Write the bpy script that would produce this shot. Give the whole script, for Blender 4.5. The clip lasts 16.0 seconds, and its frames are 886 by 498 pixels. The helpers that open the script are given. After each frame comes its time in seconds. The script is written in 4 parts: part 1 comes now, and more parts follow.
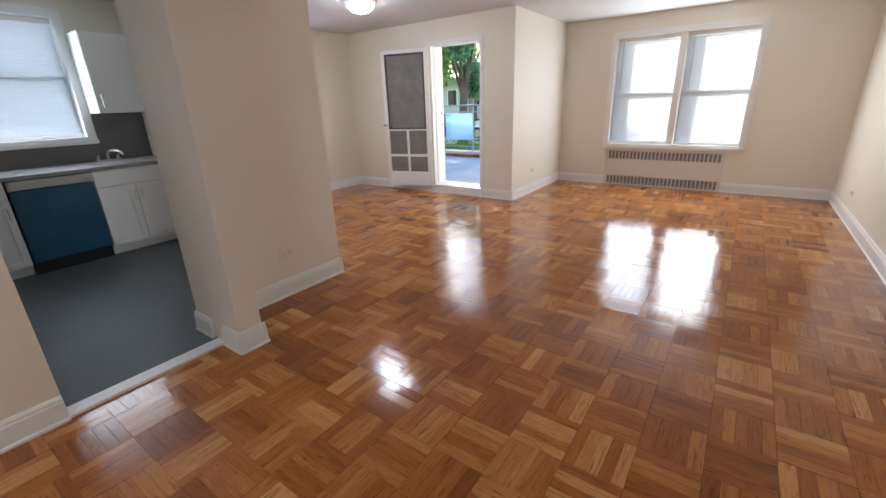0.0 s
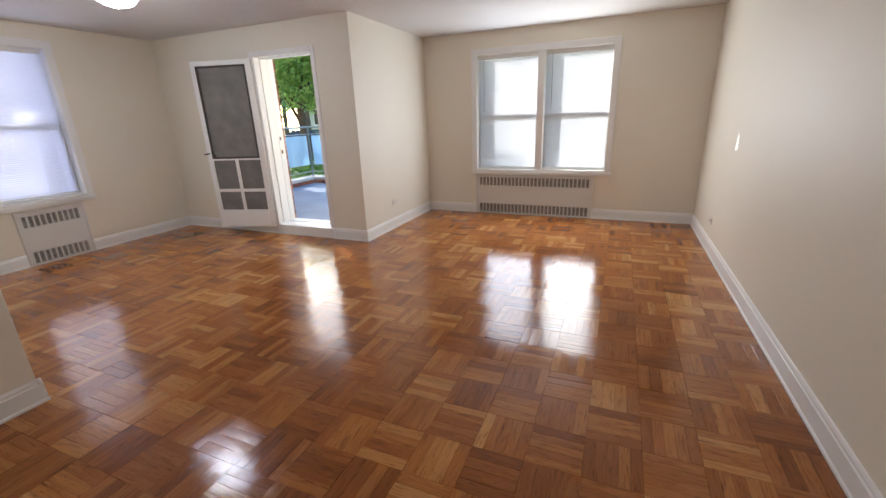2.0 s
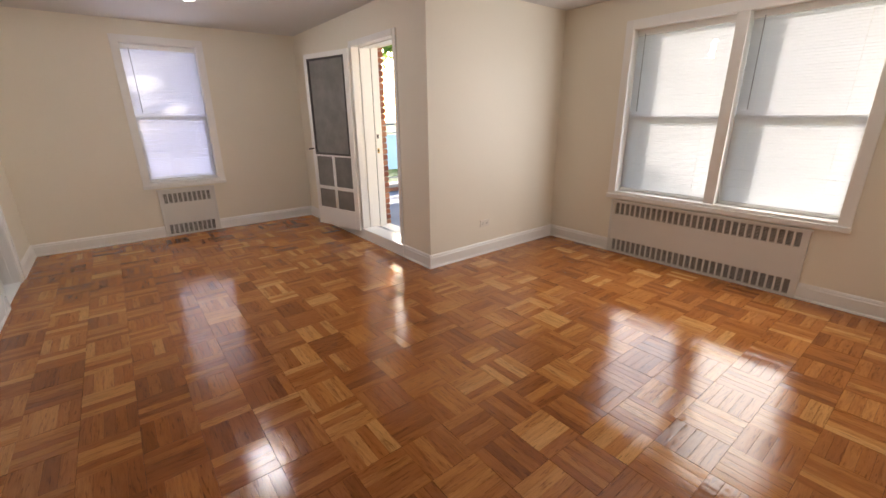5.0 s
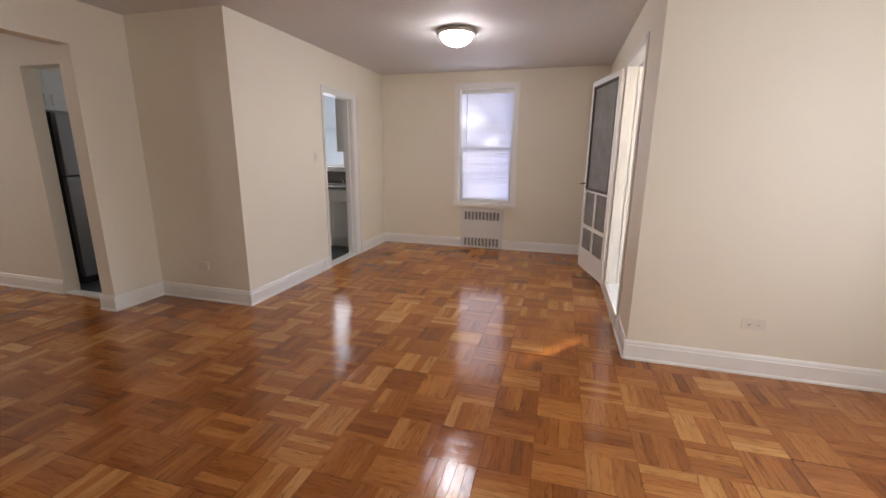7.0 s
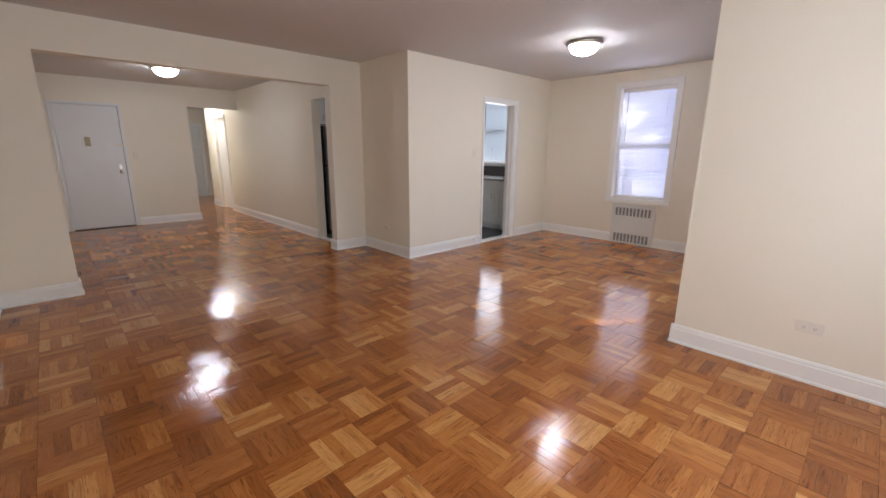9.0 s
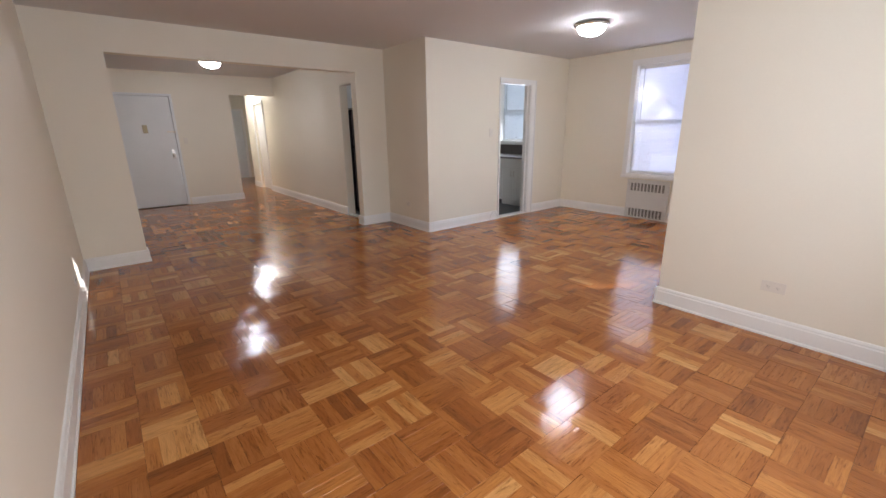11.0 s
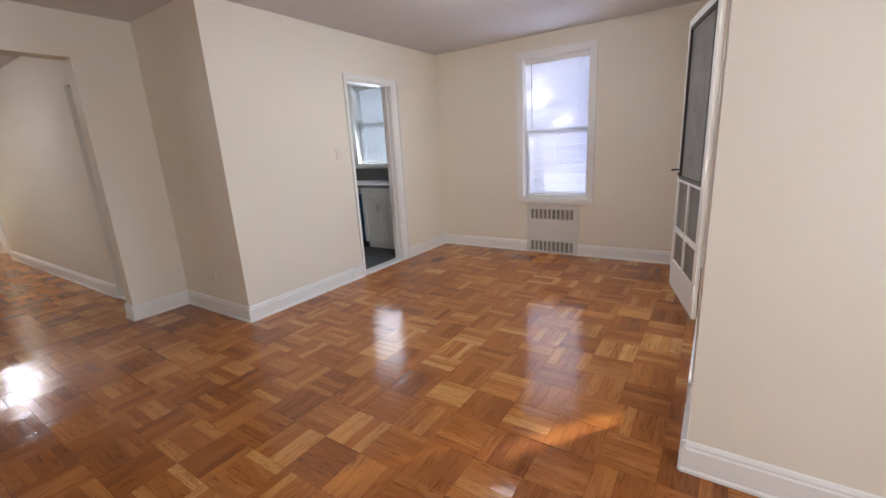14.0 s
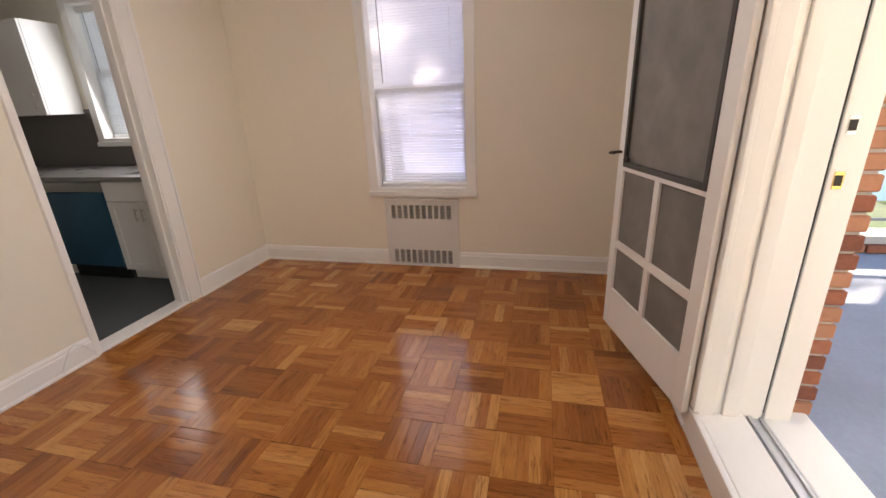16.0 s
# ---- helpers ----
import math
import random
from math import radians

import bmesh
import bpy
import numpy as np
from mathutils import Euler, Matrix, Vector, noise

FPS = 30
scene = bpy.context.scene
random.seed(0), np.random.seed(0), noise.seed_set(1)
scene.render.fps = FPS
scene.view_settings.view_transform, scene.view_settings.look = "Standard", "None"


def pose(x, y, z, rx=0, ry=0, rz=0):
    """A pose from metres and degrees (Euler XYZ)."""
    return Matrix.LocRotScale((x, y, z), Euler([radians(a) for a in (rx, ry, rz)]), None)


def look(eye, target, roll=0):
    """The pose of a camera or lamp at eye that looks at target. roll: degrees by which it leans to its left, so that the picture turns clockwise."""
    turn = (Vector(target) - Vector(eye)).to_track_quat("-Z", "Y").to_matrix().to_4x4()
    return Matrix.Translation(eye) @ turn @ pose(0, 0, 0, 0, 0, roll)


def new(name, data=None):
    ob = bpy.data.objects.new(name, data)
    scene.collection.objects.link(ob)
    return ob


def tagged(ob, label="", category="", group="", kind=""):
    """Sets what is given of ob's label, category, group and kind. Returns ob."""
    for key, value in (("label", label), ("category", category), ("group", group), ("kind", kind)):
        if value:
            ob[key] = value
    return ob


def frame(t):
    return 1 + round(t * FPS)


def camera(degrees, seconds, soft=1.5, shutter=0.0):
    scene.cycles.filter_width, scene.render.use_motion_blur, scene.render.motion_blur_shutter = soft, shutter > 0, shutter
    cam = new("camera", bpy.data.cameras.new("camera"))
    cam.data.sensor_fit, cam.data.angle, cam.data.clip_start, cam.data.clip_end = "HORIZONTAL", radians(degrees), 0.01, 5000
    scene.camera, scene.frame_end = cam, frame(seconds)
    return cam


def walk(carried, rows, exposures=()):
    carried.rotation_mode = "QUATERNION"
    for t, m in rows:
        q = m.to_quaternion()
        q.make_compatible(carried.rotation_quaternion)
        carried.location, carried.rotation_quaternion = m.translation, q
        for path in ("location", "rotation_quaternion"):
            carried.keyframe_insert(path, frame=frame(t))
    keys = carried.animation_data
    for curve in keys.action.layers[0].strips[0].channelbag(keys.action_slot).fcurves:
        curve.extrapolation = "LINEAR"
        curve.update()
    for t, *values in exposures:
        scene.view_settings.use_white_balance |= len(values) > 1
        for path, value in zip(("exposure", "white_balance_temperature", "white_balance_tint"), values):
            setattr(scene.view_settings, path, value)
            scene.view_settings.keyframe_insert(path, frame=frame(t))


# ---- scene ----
cam = camera(94.3, 16.0)
PATH = [
    (0, (0.149, 0.164, 1.386), (-0.959, 1.688, 0.716), -2.0),
    (0.5, (0.052, 0.377, 1.377), (-0.813, 2.038, 0.674), -3.2),
    (1, (0.148, 0.741, 1.411), (-0.483, 2.532, 0.782), -3.0),
    (1.5, (0.228, 1.109, 1.388), (-0.421, 2.886, 0.738), -1.3),
    (2, (0.262, 1.462, 1.432), (-0.489, 3.211, 0.819), -2.0),
    (2.5, (0.37, 1.734, 1.445), (-0.643, 3.329, 0.79), -2.6),
    (3, (0.512, 1.976, 1.437), (-0.739, 3.381, 0.757), -1.9),
    (5.3, (0.617, 3.575, 1.458), (-0.969, 4.646, 0.877), -0.7),
    (5.5, (0.611, 3.779, 1.417), (-1.054, 4.736, 0.86), -0.9),
    (6, (0.566, 4.218, 1.398), (-1.294, 4.743, 0.882), 0.1),
    (6.5, (0.428, 4.677, 1.375), (-1.521, 4.626, 0.929), -0.2),
    (7, (0.408, 5.045, 1.393), (-1.467, 4.516, 0.94), 0.6),
    (7.5, (0.38, 5.346, 1.382), (-1.368, 4.473, 0.955), 2.4),
    (8, (0.363, 5.714, 1.41), (-1.379, 4.827, 0.989), -0.3),
    (8.5, (0.506, 6.104, 1.419), (-0.997, 4.858, 0.985), 3.2),
    (9, (0.704, 6.446, 1.375), (-0.635, 5.035, 0.91), 0.4),
    (9.2, (0.753, 6.576, 1.381), (-0.555, 5.158, 0.856), 0.3),
    (11.3, (0.837, 6.922, 1.392), (-0.362, 5.421, 0.837), -0.8),
    (11.5, (0.831, 6.896, 1.387), (-0.384, 5.41, 0.824), -1.1),
    (12, (0.694, 6.735, 1.364), (-0.611, 5.347, 0.756), -2.1),
    (12.5, (0.367, 6.5, 1.39), (-0.907, 5.064, 0.831), -2.0),
    (13, (0.006, 6.164, 1.374), (-1.4, 4.849, 0.833), -3.3),
    (13.5, (-0.385, 5.872, 1.356), (-1.852, 4.603, 0.865), -3.7),
    (14, (-0.783, 5.575, 1.361), (-2.394, 4.492, 0.877), -3.3),
    (14.5, (-1.192, 5.3, 1.35), (-2.903, 4.408, 0.824), -3.8),
    (15, (-1.602, 5.108, 1.357), (-3.248, 4.145, 0.752), -2.6),
    (15.5, (-1.995, 4.979, 1.351), (-3.727, 4.203, 0.72), -3.8),
    (16, (-2.358, 4.92, 1.332), (-4.193, 4.47, 0.674), -2.5),
]
EXPOSURES = [(0.0, 2.52, 6000, 9), (1.5, 2.27, 6050, 10), (3.0, 2.1, 6500, 10), (5.3, 2.03, 7000, 14), (9.0, 2.28, 6250, 13), (14.0, 2.3, 6200, 12), (16.0, 2.14, 7400, 17)]
walk(cam, [(t, look(eye, target, roll)) for t, eye, target, roll in PATH], EXPOSURES)

# ---- light ----
LAMP_GLOW = 12.5
SUN_EL, SUN_AZ = 17.0, 127.0   # elevation; heading of the light's travel, clockwise from +y
world = bpy.data.worlds.new("sky")
scene.world = world
world.use_nodes = True
wn = world.node_tree
sky = wn.nodes.new("ShaderNodeTexSky")
sky.sky_type = "NISHITA"
sky.sun_disc = False
sky.sun_elevation = radians(SUN_EL)
sky.sun_rotation = radians(SUN_AZ + 180)
wn.links.new(sky.outputs["Color"], wn.nodes["Background"].inputs["Color"])
wn.nodes["Background"].inputs["Strength"].default_value = 0.15

sun = new("sun", bpy.data.lights.new("sun", "SUN"))
sun.data.energy, sun.data.angle, sun.data.color = 2.5, radians(0.7), (1.0, 0.965, 0.91)
ta, te = radians(SUN_AZ), radians(SUN_EL)
sun.matrix_world = look((0, 0, 20), (20 * math.sin(ta) * math.cos(te), 20 * math.cos(ta) * math.cos(te), 20 - 20 * math.sin(te)))


def sky_lamp(name, eye, target, w, h, watts, color=(0.9, 0.95, 1.0)):
    lamp = new(name, bpy.data.lights.new(name, "AREA"))
    lamp.data.shape, lamp.data.size, lamp.data.size_y = "RECTANGLE", w, h
    lamp.data.energy, lamp.data.color = watts, color
    lamp.matrix_world = look(eye, target)
    return lamp


YN_FACE = 7.455
sky_lamp("sky_lamp_living_one", (-1.20, YN_FACE + 0.03, 1.45), (-1.20, 6.0, 1.40), 0.70, 1.42, 3.7, (0.84, 0.90, 1.0))
sky_lamp("sky_lamp_living_two", (-0.29, YN_FACE + 0.03, 1.45), (-0.29, 6.0, 1.40), 0.68, 1.42, 5.9, (0.98, 0.98, 0.96))
sky_lamp("sky_lamp_dining", (-6.4, 3.96, 1.6), (-5.6, 3.96, 1.45), 0.9, 1.9, 5.2, (0.62, 0.64, 1.0))
sky_lamp("sky_lamp_dining_inner", (-5.63, 3.96, 1.5), (-4.0, 3.96, 1.4), 0.66, 1.45, 0.8, (0.86, 0.88, 1.0))
sky_lamp("sky_lamp_kitchen", (-6.15, 1.24, 1.75), (-4.0, 1.24, 1.6), 0.85, 1.1, 1.9, (0.80, 0.88, 1.0))
sky_lamp("sky_lamp_kitchen_inner", (-5.63, 1.24, 1.74), (-4.0, 1.24, 1.5), 0.82, 1.1, 2.6, (0.86, 0.92, 1.0))

# ---- materials ----
def nodes_of(name):
    m = bpy.data.materials.new(name)
    m.use_nodes = True
    t = m.node_tree
    return m, t, t.nodes["Principled BSDF"]


def link(t, a, b):
    t.links.new(a, b)


def noise_node(t, scale, detail=4.0, vector=None, rough=0.55):
    n = t.nodes.new("ShaderNodeTexNoise")
    n.inputs["Scale"].default_value, n.inputs["Detail"].default_value, n.inputs["Roughness"].default_value = scale, detail, rough
    if vector is not None:
        link(t, vector, n.inputs["Vector"])
    return n


def ramp_node(t, fac, stops):
    r = t.nodes.new("ShaderNodeValToRGB")
    while len(r.color_ramp.elements) < len(stops):
        r.color_ramp.elements.new(0.5)
    for e, (p, c) in zip(r.color_ramp.elements, stops):
        e.position, e.color = p, (*c, 1)
    link(t, fac, r.inputs["Fac"])
    return r


def shade(c, k):
    return tuple(min(1.0, v * k) for v in c)


def surface(name, color, rough=0.5, metal=0.0, var=0.06, big=0.7, fine=60.0, bump=0.15, depth=0.002, spec=0.5, coat=0.0, rvar=0.08):
    """Painted or plain surface: colour drifts at a large and a fine scale, with fine relief."""
    m, t, b = nodes_of(name)
    co = t.nodes.new("ShaderNodeTexCoord").outputs["Object"]
    n1, n2 = noise_node(t, big, 3, co), noise_node(t, fine, 5, co)
    mix = t.nodes.new("ShaderNodeMath")
    mix.operation = "ADD"
    half = t.nodes.new("ShaderNodeMath")
    half.operation = "MULTIPLY"
    half.inputs[1].default_value = 0.35
    link(t, n2.outputs["Fac"], half.inputs[0])
    link(t, n1.outputs["Fac"], mix.inputs[0])
    link(t, half.outputs[0], mix.inputs[1])
    r = ramp_node(t, mix.outputs[0], [(0.45, shade(color, 1 - var)), (0.9, shade(color, 1 + var))])
    link(t, r.outputs["Color"], b.inputs["Base Color"])
    rr = t.nodes.new("ShaderNodeMapRange")
    rr.inputs["To Min"].default_value, rr.inputs["To Max"].default_value = max(0.03, rough - rvar), min(1.0, rough + rvar)
    link(t, n1.outputs["Fac"], rr.inputs["Value"])
    link(t, rr.outputs["Result"], b.inputs["Roughness"])
    b.inputs["Metallic"].default_value = metal
    b.inputs["Specular IOR Level"].default_value = spec
    b.inputs["Coat Weight"].default_value = coat
    if bump > 0:
        bp = t.nodes.new("ShaderNodeBump")
        bp.inputs["Strength"].default_value, bp.inputs["Distance"].default_value = bump, depth
        link(t, n2.outputs["Fac"], bp.inputs["Height"])
        link(t, bp.outputs["Normal"], b.inputs["Normal"])
    return m


def parquet_material():
    m, t, b = nodes_of("oak_parquet")
    uv = t.nodes.new("ShaderNodeTexCoord").outputs["UV"]
    geo, info = t.nodes.new("ShaderNodeNewGeometry"), t.nodes.new("ShaderNodeObjectInfo")
    rnd = t.nodes.new("ShaderNodeMath")
    rnd.operation = "ADD"
    link(t, geo.outputs["Random Per Island"], rnd.inputs[0])
    link(t, info.outputs["Random"], rnd.inputs[1])
    tone = t.nodes.new("ShaderNodeAttribute")
    tone.attribute_name = "block_tone"
    blk = t.nodes.new("ShaderNodeMath")
    blk.operation = "ADD"
    link(t, tone.outputs["Fac"], blk.inputs[0])
    link(t, info.outputs["Random"], blk.inputs[1])
    bwhite = t.nodes.new("ShaderNodeTexWhiteNoise")
    bwhite.noise_dimensions = "1D"
    link(t, blk.outputs[0], bwhite.inputs["W"])
    white = t.nodes.new("ShaderNodeTexWhiteNoise")
    white.noise_dimensions = "1D"
    link(t, rnd.outputs[0], white.inputs["W"])
    own = t.nodes.new("ShaderNodeMix")
    own.inputs["Factor"].default_value = 0.55
    link(t, bwhite.outputs["Value"], own.inputs["A"])
    link(t, white.outputs["Value"], own.inputs["B"])
    spread = t.nodes.new("ShaderNodeMapRange")
    spread.inputs["From Min"].default_value, spread.inputs["From Max"].default_value = 0.08, 0.92
    link(t, own.outputs["Result"], spread.inputs["Value"])
    # grain runs along each stave; every stave takes its own cut of the wood
    off = t.nodes.new("ShaderNodeVectorMath")
    off.operation = "MULTIPLY_ADD"
    link(t, white.outputs["Color"], off.inputs[0])
    off.inputs[1].default_value = (7.0, 9.0, 5.0)
    link(t, uv, off.inputs[2])
    mp = t.nodes.new("ShaderNodeMapping")
    mp.inputs["Scale"].default_value = (2.0, 15.0, 1.0)
    link(t, off.outputs[0], mp.inputs["Vector"])
    grain = noise_node(t, 3.0, 8, mp.outputs[0], 0.68)
    grain.inputs["Distortion"].default_value = 0.8
    mp2 = t.nodes.new("ShaderNodeMapping")
    mp2.inputs["Scale"].default_value = (3.0, 120.0, 1.0)
    link(t, off.outputs[0], mp2.inputs["Vector"])
    pores = noise_node(t, 4.0, 3, mp2.outputs[0])
    base = ramp_node(t, spread.outputs["Result"], [(0.0, (0.27, 0.087, 0.021)), (0.22, (0.35, 0.116, 0.026)), (0.5, (0.43, 0.154, 0.035)), (0.76, (0.53, 0.212, 0.051)), (1.0, (0.68, 0.34, 0.11))])
    mp3 = t.nodes.new("ShaderNodeMapping")
    mp3.inputs["Scale"].default_value = (5.0, 42.0, 1.0)
    link(t, off.outputs[0], mp3.inputs["Vector"])
    fleck = noise_node(t, 2.6, 2, mp3.outputs[0], 0.4)
    fr_ = ramp_node(t, fleck.outputs["Fac"], [(0.30, (0.34, 0.25, 0.20)), (0.37, (1, 1, 1))])
    dark = ramp_node(t, grain.outputs["Fac"], [(0.3, (0.36, 0.28, 0.23)), (0.43, (0.84, 0.80, 0.76)), (0.55, (1.0, 1.0, 1.0)), (0.75, (1.12, 1.12, 1.1))])
    mul = t.nodes.new("ShaderNodeMixRGB")
    mul.blend_type = "MULTIPLY"
    mul.inputs["Fac"].default_value = 0.85
    link(t, base.outputs["Color"], mul.inputs["Color1"])
    link(t, dark.outputs["Color"], mul.inputs["Color2"])
    pr = ramp_node(t, pores.outputs["Fac"], [(0.34, (0.55, 0.5, 0.45)), (0.5, (1, 1, 1))])
    mul2 = t.nodes.new("ShaderNodeMixRGB")
    mul2.blend_type = "MULTIPLY"
    mul2.inputs["Fac"].default_value = 0.35
    link(t, mul.outputs["Color"], mul2.inputs["Color1"])
    link(t, pr.outputs["Color"], mul2.inputs["Color2"])
    mul3 = t.nodes.new("ShaderNodeMixRGB")
    mul3.blend_type = "MULTIPLY"
    mul3.inputs["Fac"].default_value = 0.6
    link(t, mul2.outputs["Color"], mul3.inputs["Color1"])
    link(t, fr_.outputs["Color"], mul3.inputs["Color2"])
    link(t, mul3.outputs["Color"], b.inputs["Base Color"])
    # old polyurethane: glossy, slightly rippled, dulled where it is walked on
    pos = geo.outputs["Position"]
    worn = noise_node(t, 1.1, 4, pos)
    rr = t.nodes.new("ShaderNodeMapRange")
    rr.inputs["From Min"].default_value, rr.inputs["From Max"].default_value = 0.3, 0.7
    rr.inputs["To Min"].default_value, rr.inputs["To Max"].default_value = 0.06, 0.125
    link(t, worn.outputs["Fac"], rr.inputs["Value"])
    link(t, rr.outputs["Result"], b.inputs["Roughness"])
    ripple = noise_node(t, 22.0, 2, pos)
    add = t.nodes.new("ShaderNodeMath")
    add.operation = "MULTIPLY_ADD"
    link(t, pores.outputs["Fac"], add.inputs[0])
    add.inputs[1].default_value = 0.3
    link(t, ripple.outputs["Fac"], add.inputs[2])
    bp = t.nodes.new("ShaderNodeBump")
    bp.inputs["Strength"].default_value, bp.inputs["Distance"].default_value = 0.28, 0.0022
    link(t, add.outputs[0], bp.inputs["Height"])
    sep = t.nodes.new("ShaderNodeSeparateXYZ")
    link(t, uv, sep.inputs[0])
    # each stave is faintly crowned across its width
    tan = t.nodes.new("ShaderNodeTangent")
    tan.direction_type, tan.uv_map = "UV_MAP", "grain"
    side, lean, tip, unit = (t.nodes.new("ShaderNodeVectorMath") for _ in range(4))
    side.operation, lean.operation, tip.operation, unit.operation = "CROSS_PRODUCT", "SCALE", "ADD", "NORMALIZE"
    link(t, geo.outputs["Normal"], side.inputs[0])
    link(t, tan.outputs["Tangent"], side.inputs[1])
    crown = t.nodes.new("ShaderNodeMath")
    crown.operation = "MULTIPLY"
    link(t, sep.outputs["Y"], crown.inputs[0])
    crown.inputs[1].default_value = 0.36
    link(t, side.outputs[0], lean.inputs[0])
    link(t, crown.outputs[0], lean.inputs["Scale"])
    link(t, bp.outputs["Normal"], tip.inputs[0])
    link(t, lean.outputs[0], tip.inputs[1])
    link(t, tip.outputs[0], unit.inputs[0])
    link(t, unit.outputs[0], b.inputs["Normal"])
    b.inputs["Specular IOR Level"].default_value = 0.5
    return m


def glow(name, color, strength):
    m, t, b = nodes_of(name)
    b.inputs["Base Color"].default_value = (*color, 1)
    b.inputs["Emission Color"].default_value = (*color, 1)
    b.inputs["Emission Strength"].default_value = strength
    return m


def glass_material():
    m, t, b = nodes_of("window_glass")
    b.inputs["Base Color"].default_value = (0.95, 0.98, 0.98, 1)
    b.inputs["Roughness"].default_value = 0.02
    b.inputs["Transmission Weight"].default_value = 1.0
    b.inputs["IOR"].default_value = 1.02
    return m


def slat_material():
    m, t, b = nodes_of("blind_vinyl")
    out = t.nodes["Material Output"]
    tr, mx = t.nodes.new("ShaderNodeBsdfTranslucent"), t.nodes.new("ShaderNodeMixShader")
    b.inputs["Base Color"].default_value = (0.74, 0.76, 0.79, 1)
    b.inputs["Roughness"].default_value = 0.45
    tr.inputs["Color"].default_value = (0.86, 0.87, 0.9, 1)
    mx.inputs["Fac"].default_value = 0.185
    link(t, b.outputs[0], mx.inputs[1])
    link(t, tr.outputs[0], mx.inputs[2])
    link(t, mx.outputs[0], out.inputs["Surface"])
    return m


def mesh_material():
    """Fly screen: a grey weave that lets part of the light through."""
    m, t, b = nodes_of("fly_screen")
    out = t.nodes["Material Output"]
    tp, mx = t.nodes.new("ShaderNodeBsdfTransparent"), t.nodes.new("ShaderNodeMixShader")
    co = t.nodes.new("ShaderNodeTexCoord").outputs["Object"]
    n = noise_node(t, 5.0, 4, co)
    r = ramp_node(t, n.outputs["Fac"], [(0.35, (0.20, 0.193, 0.18)), (0.75, (0.30, 0.288, 0.268))])
    link(t, r.outputs["Color"], b.inputs["Base Color"])
    b.inputs["Roughness"].default_value = 0.6
    mx.inputs["Fac"].default_value = 0.82
    link(t, tp.outputs[0], mx.inputs[1])
    link(t, b.outputs[0], mx.inputs[2])
    link(t, mx.outputs[0], out.inputs["Surface"])
    return m


def leaf_material(name, low, high):
    m, t, b = nodes_of(name)
    out = t.nodes["Material Output"]
    geo = t.nodes.new("ShaderNodeNewGeometry")
    r = ramp_node(t, geo.outputs["Random Per Island"], [(0.0, low), (1.0, high)])
    link(t, r.outputs["Color"], b.inputs["Base Color"])
    b.inputs["Roughness"].default_value = 0.55
    tr, mx = t.nodes.new("ShaderNodeBsdfTranslucent"), t.nodes.new("ShaderNodeMixShader")
    link(t, r.outputs["Color"], tr.inputs["Color"])
    mx.inputs["Fac"].default_value = 0.6
    link(t, b.outputs[0], mx.inputs[1])
    link(t, tr.outputs[0], mx.inputs[2])
    link(t, mx.outputs[0], out.inputs["Surface"])
    return m


def brick_material():
    m, t, b = nodes_of("red_brick")
    info, geo = t.nodes.new("ShaderNodeObjectInfo"), t.nodes.new("ShaderNodeNewGeometry")
    n = noise_node(t, 45.0, 5, geo.outputs["Position"])
    add = t.nodes.new("ShaderNodeMath")
    add.operation = "MULTIPLY_ADD"
    link(t, n.outputs["Fac"], add.inputs[0])
    add.inputs[1].default_value = 0.5
    link(t, info.outputs["Random"], add.inputs[2])
    r = ramp_node(t, add.outputs[0], [(0.15, (0.16, 0.055, 0.035)), (0.7, (0.33, 0.115, 0.065)), (1.3, (0.42, 0.2, 0.12))])
    link(t, r.outputs["Color"], b.inputs["Base Color"])
    b.inputs["Roughness"].default_value = 0.85
    bp = t.nodes.new("ShaderNodeBump")
    bp.inputs["Strength"].default_value, bp.inputs["Distance"].default_value = 0.5, 0.004
    link(t, n.outputs["Fac"], bp.inputs["Height"])
    link(t, bp.outputs["Normal"], b.inputs["Normal"])
    return m


def brickwork_material():
    """Far brick facade: courses too small to tell apart from inside."""
    m, t, b = nodes_of("far_brickwork")
    co = t.nodes.new("ShaderNodeTexCoord").outputs["Object"]
    mp = t.nodes.new("ShaderNodeMapping")
    mp.inputs["Rotation"].default_value = (radians(90), 0, radians(90))
    link(t, co, mp.inputs["Vector"])
    br = t.nodes.new("ShaderNodeTexBrick")
    link(t, mp.outputs[0], br.inputs["Vector"])
    br.inputs["Scale"].default_value = 4.5
    br.inputs["Color1"].default_value, br.inputs["Color2"].default_value = (0.33, 0.14, 0.09, 1), (0.24, 0.09, 0.06, 1)
    br.inputs["Mortar"].default_value = (0.4, 0.36, 0.32, 1)
    link(t, br.outputs["Color"], b.inputs["Base Color"])
    b.inputs["Roughness"].default_value = 0.9
    return m


M_WALL = surface("cream_wall_paint", (0.855, 0.803, 0.692), 0.5, var=0.025, big=0.6, fine=90, bump=0.12, depth=0.0015, spec=0.4)
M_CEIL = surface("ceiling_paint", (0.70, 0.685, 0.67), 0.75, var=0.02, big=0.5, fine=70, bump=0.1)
M_TRIM = surface("white_gloss_trim", (0.88, 0.87, 0.845), 0.36, var=0.02, big=2.0, fine=50, bump=0.05, depth=0.001, spec=0.5)
M_DOORP = surface("pale_grey_door_paint", (0.78, 0.80, 0.81), 0.35, var=0.03, big=1.5, fine=50, bump=0.08)
M_RAD = surface("enamelled_steel_cover", (0.74, 0.73, 0.70), 0.35, var=0.025, big=1.2, fine=80, bump=0.06)
# near-black for dark parts, and for shade painted into grilles and strike holes
M_DARK = surface("dark_parts_and_shade", (0.035, 0.033, 0.03), 0.8, var=0.15)
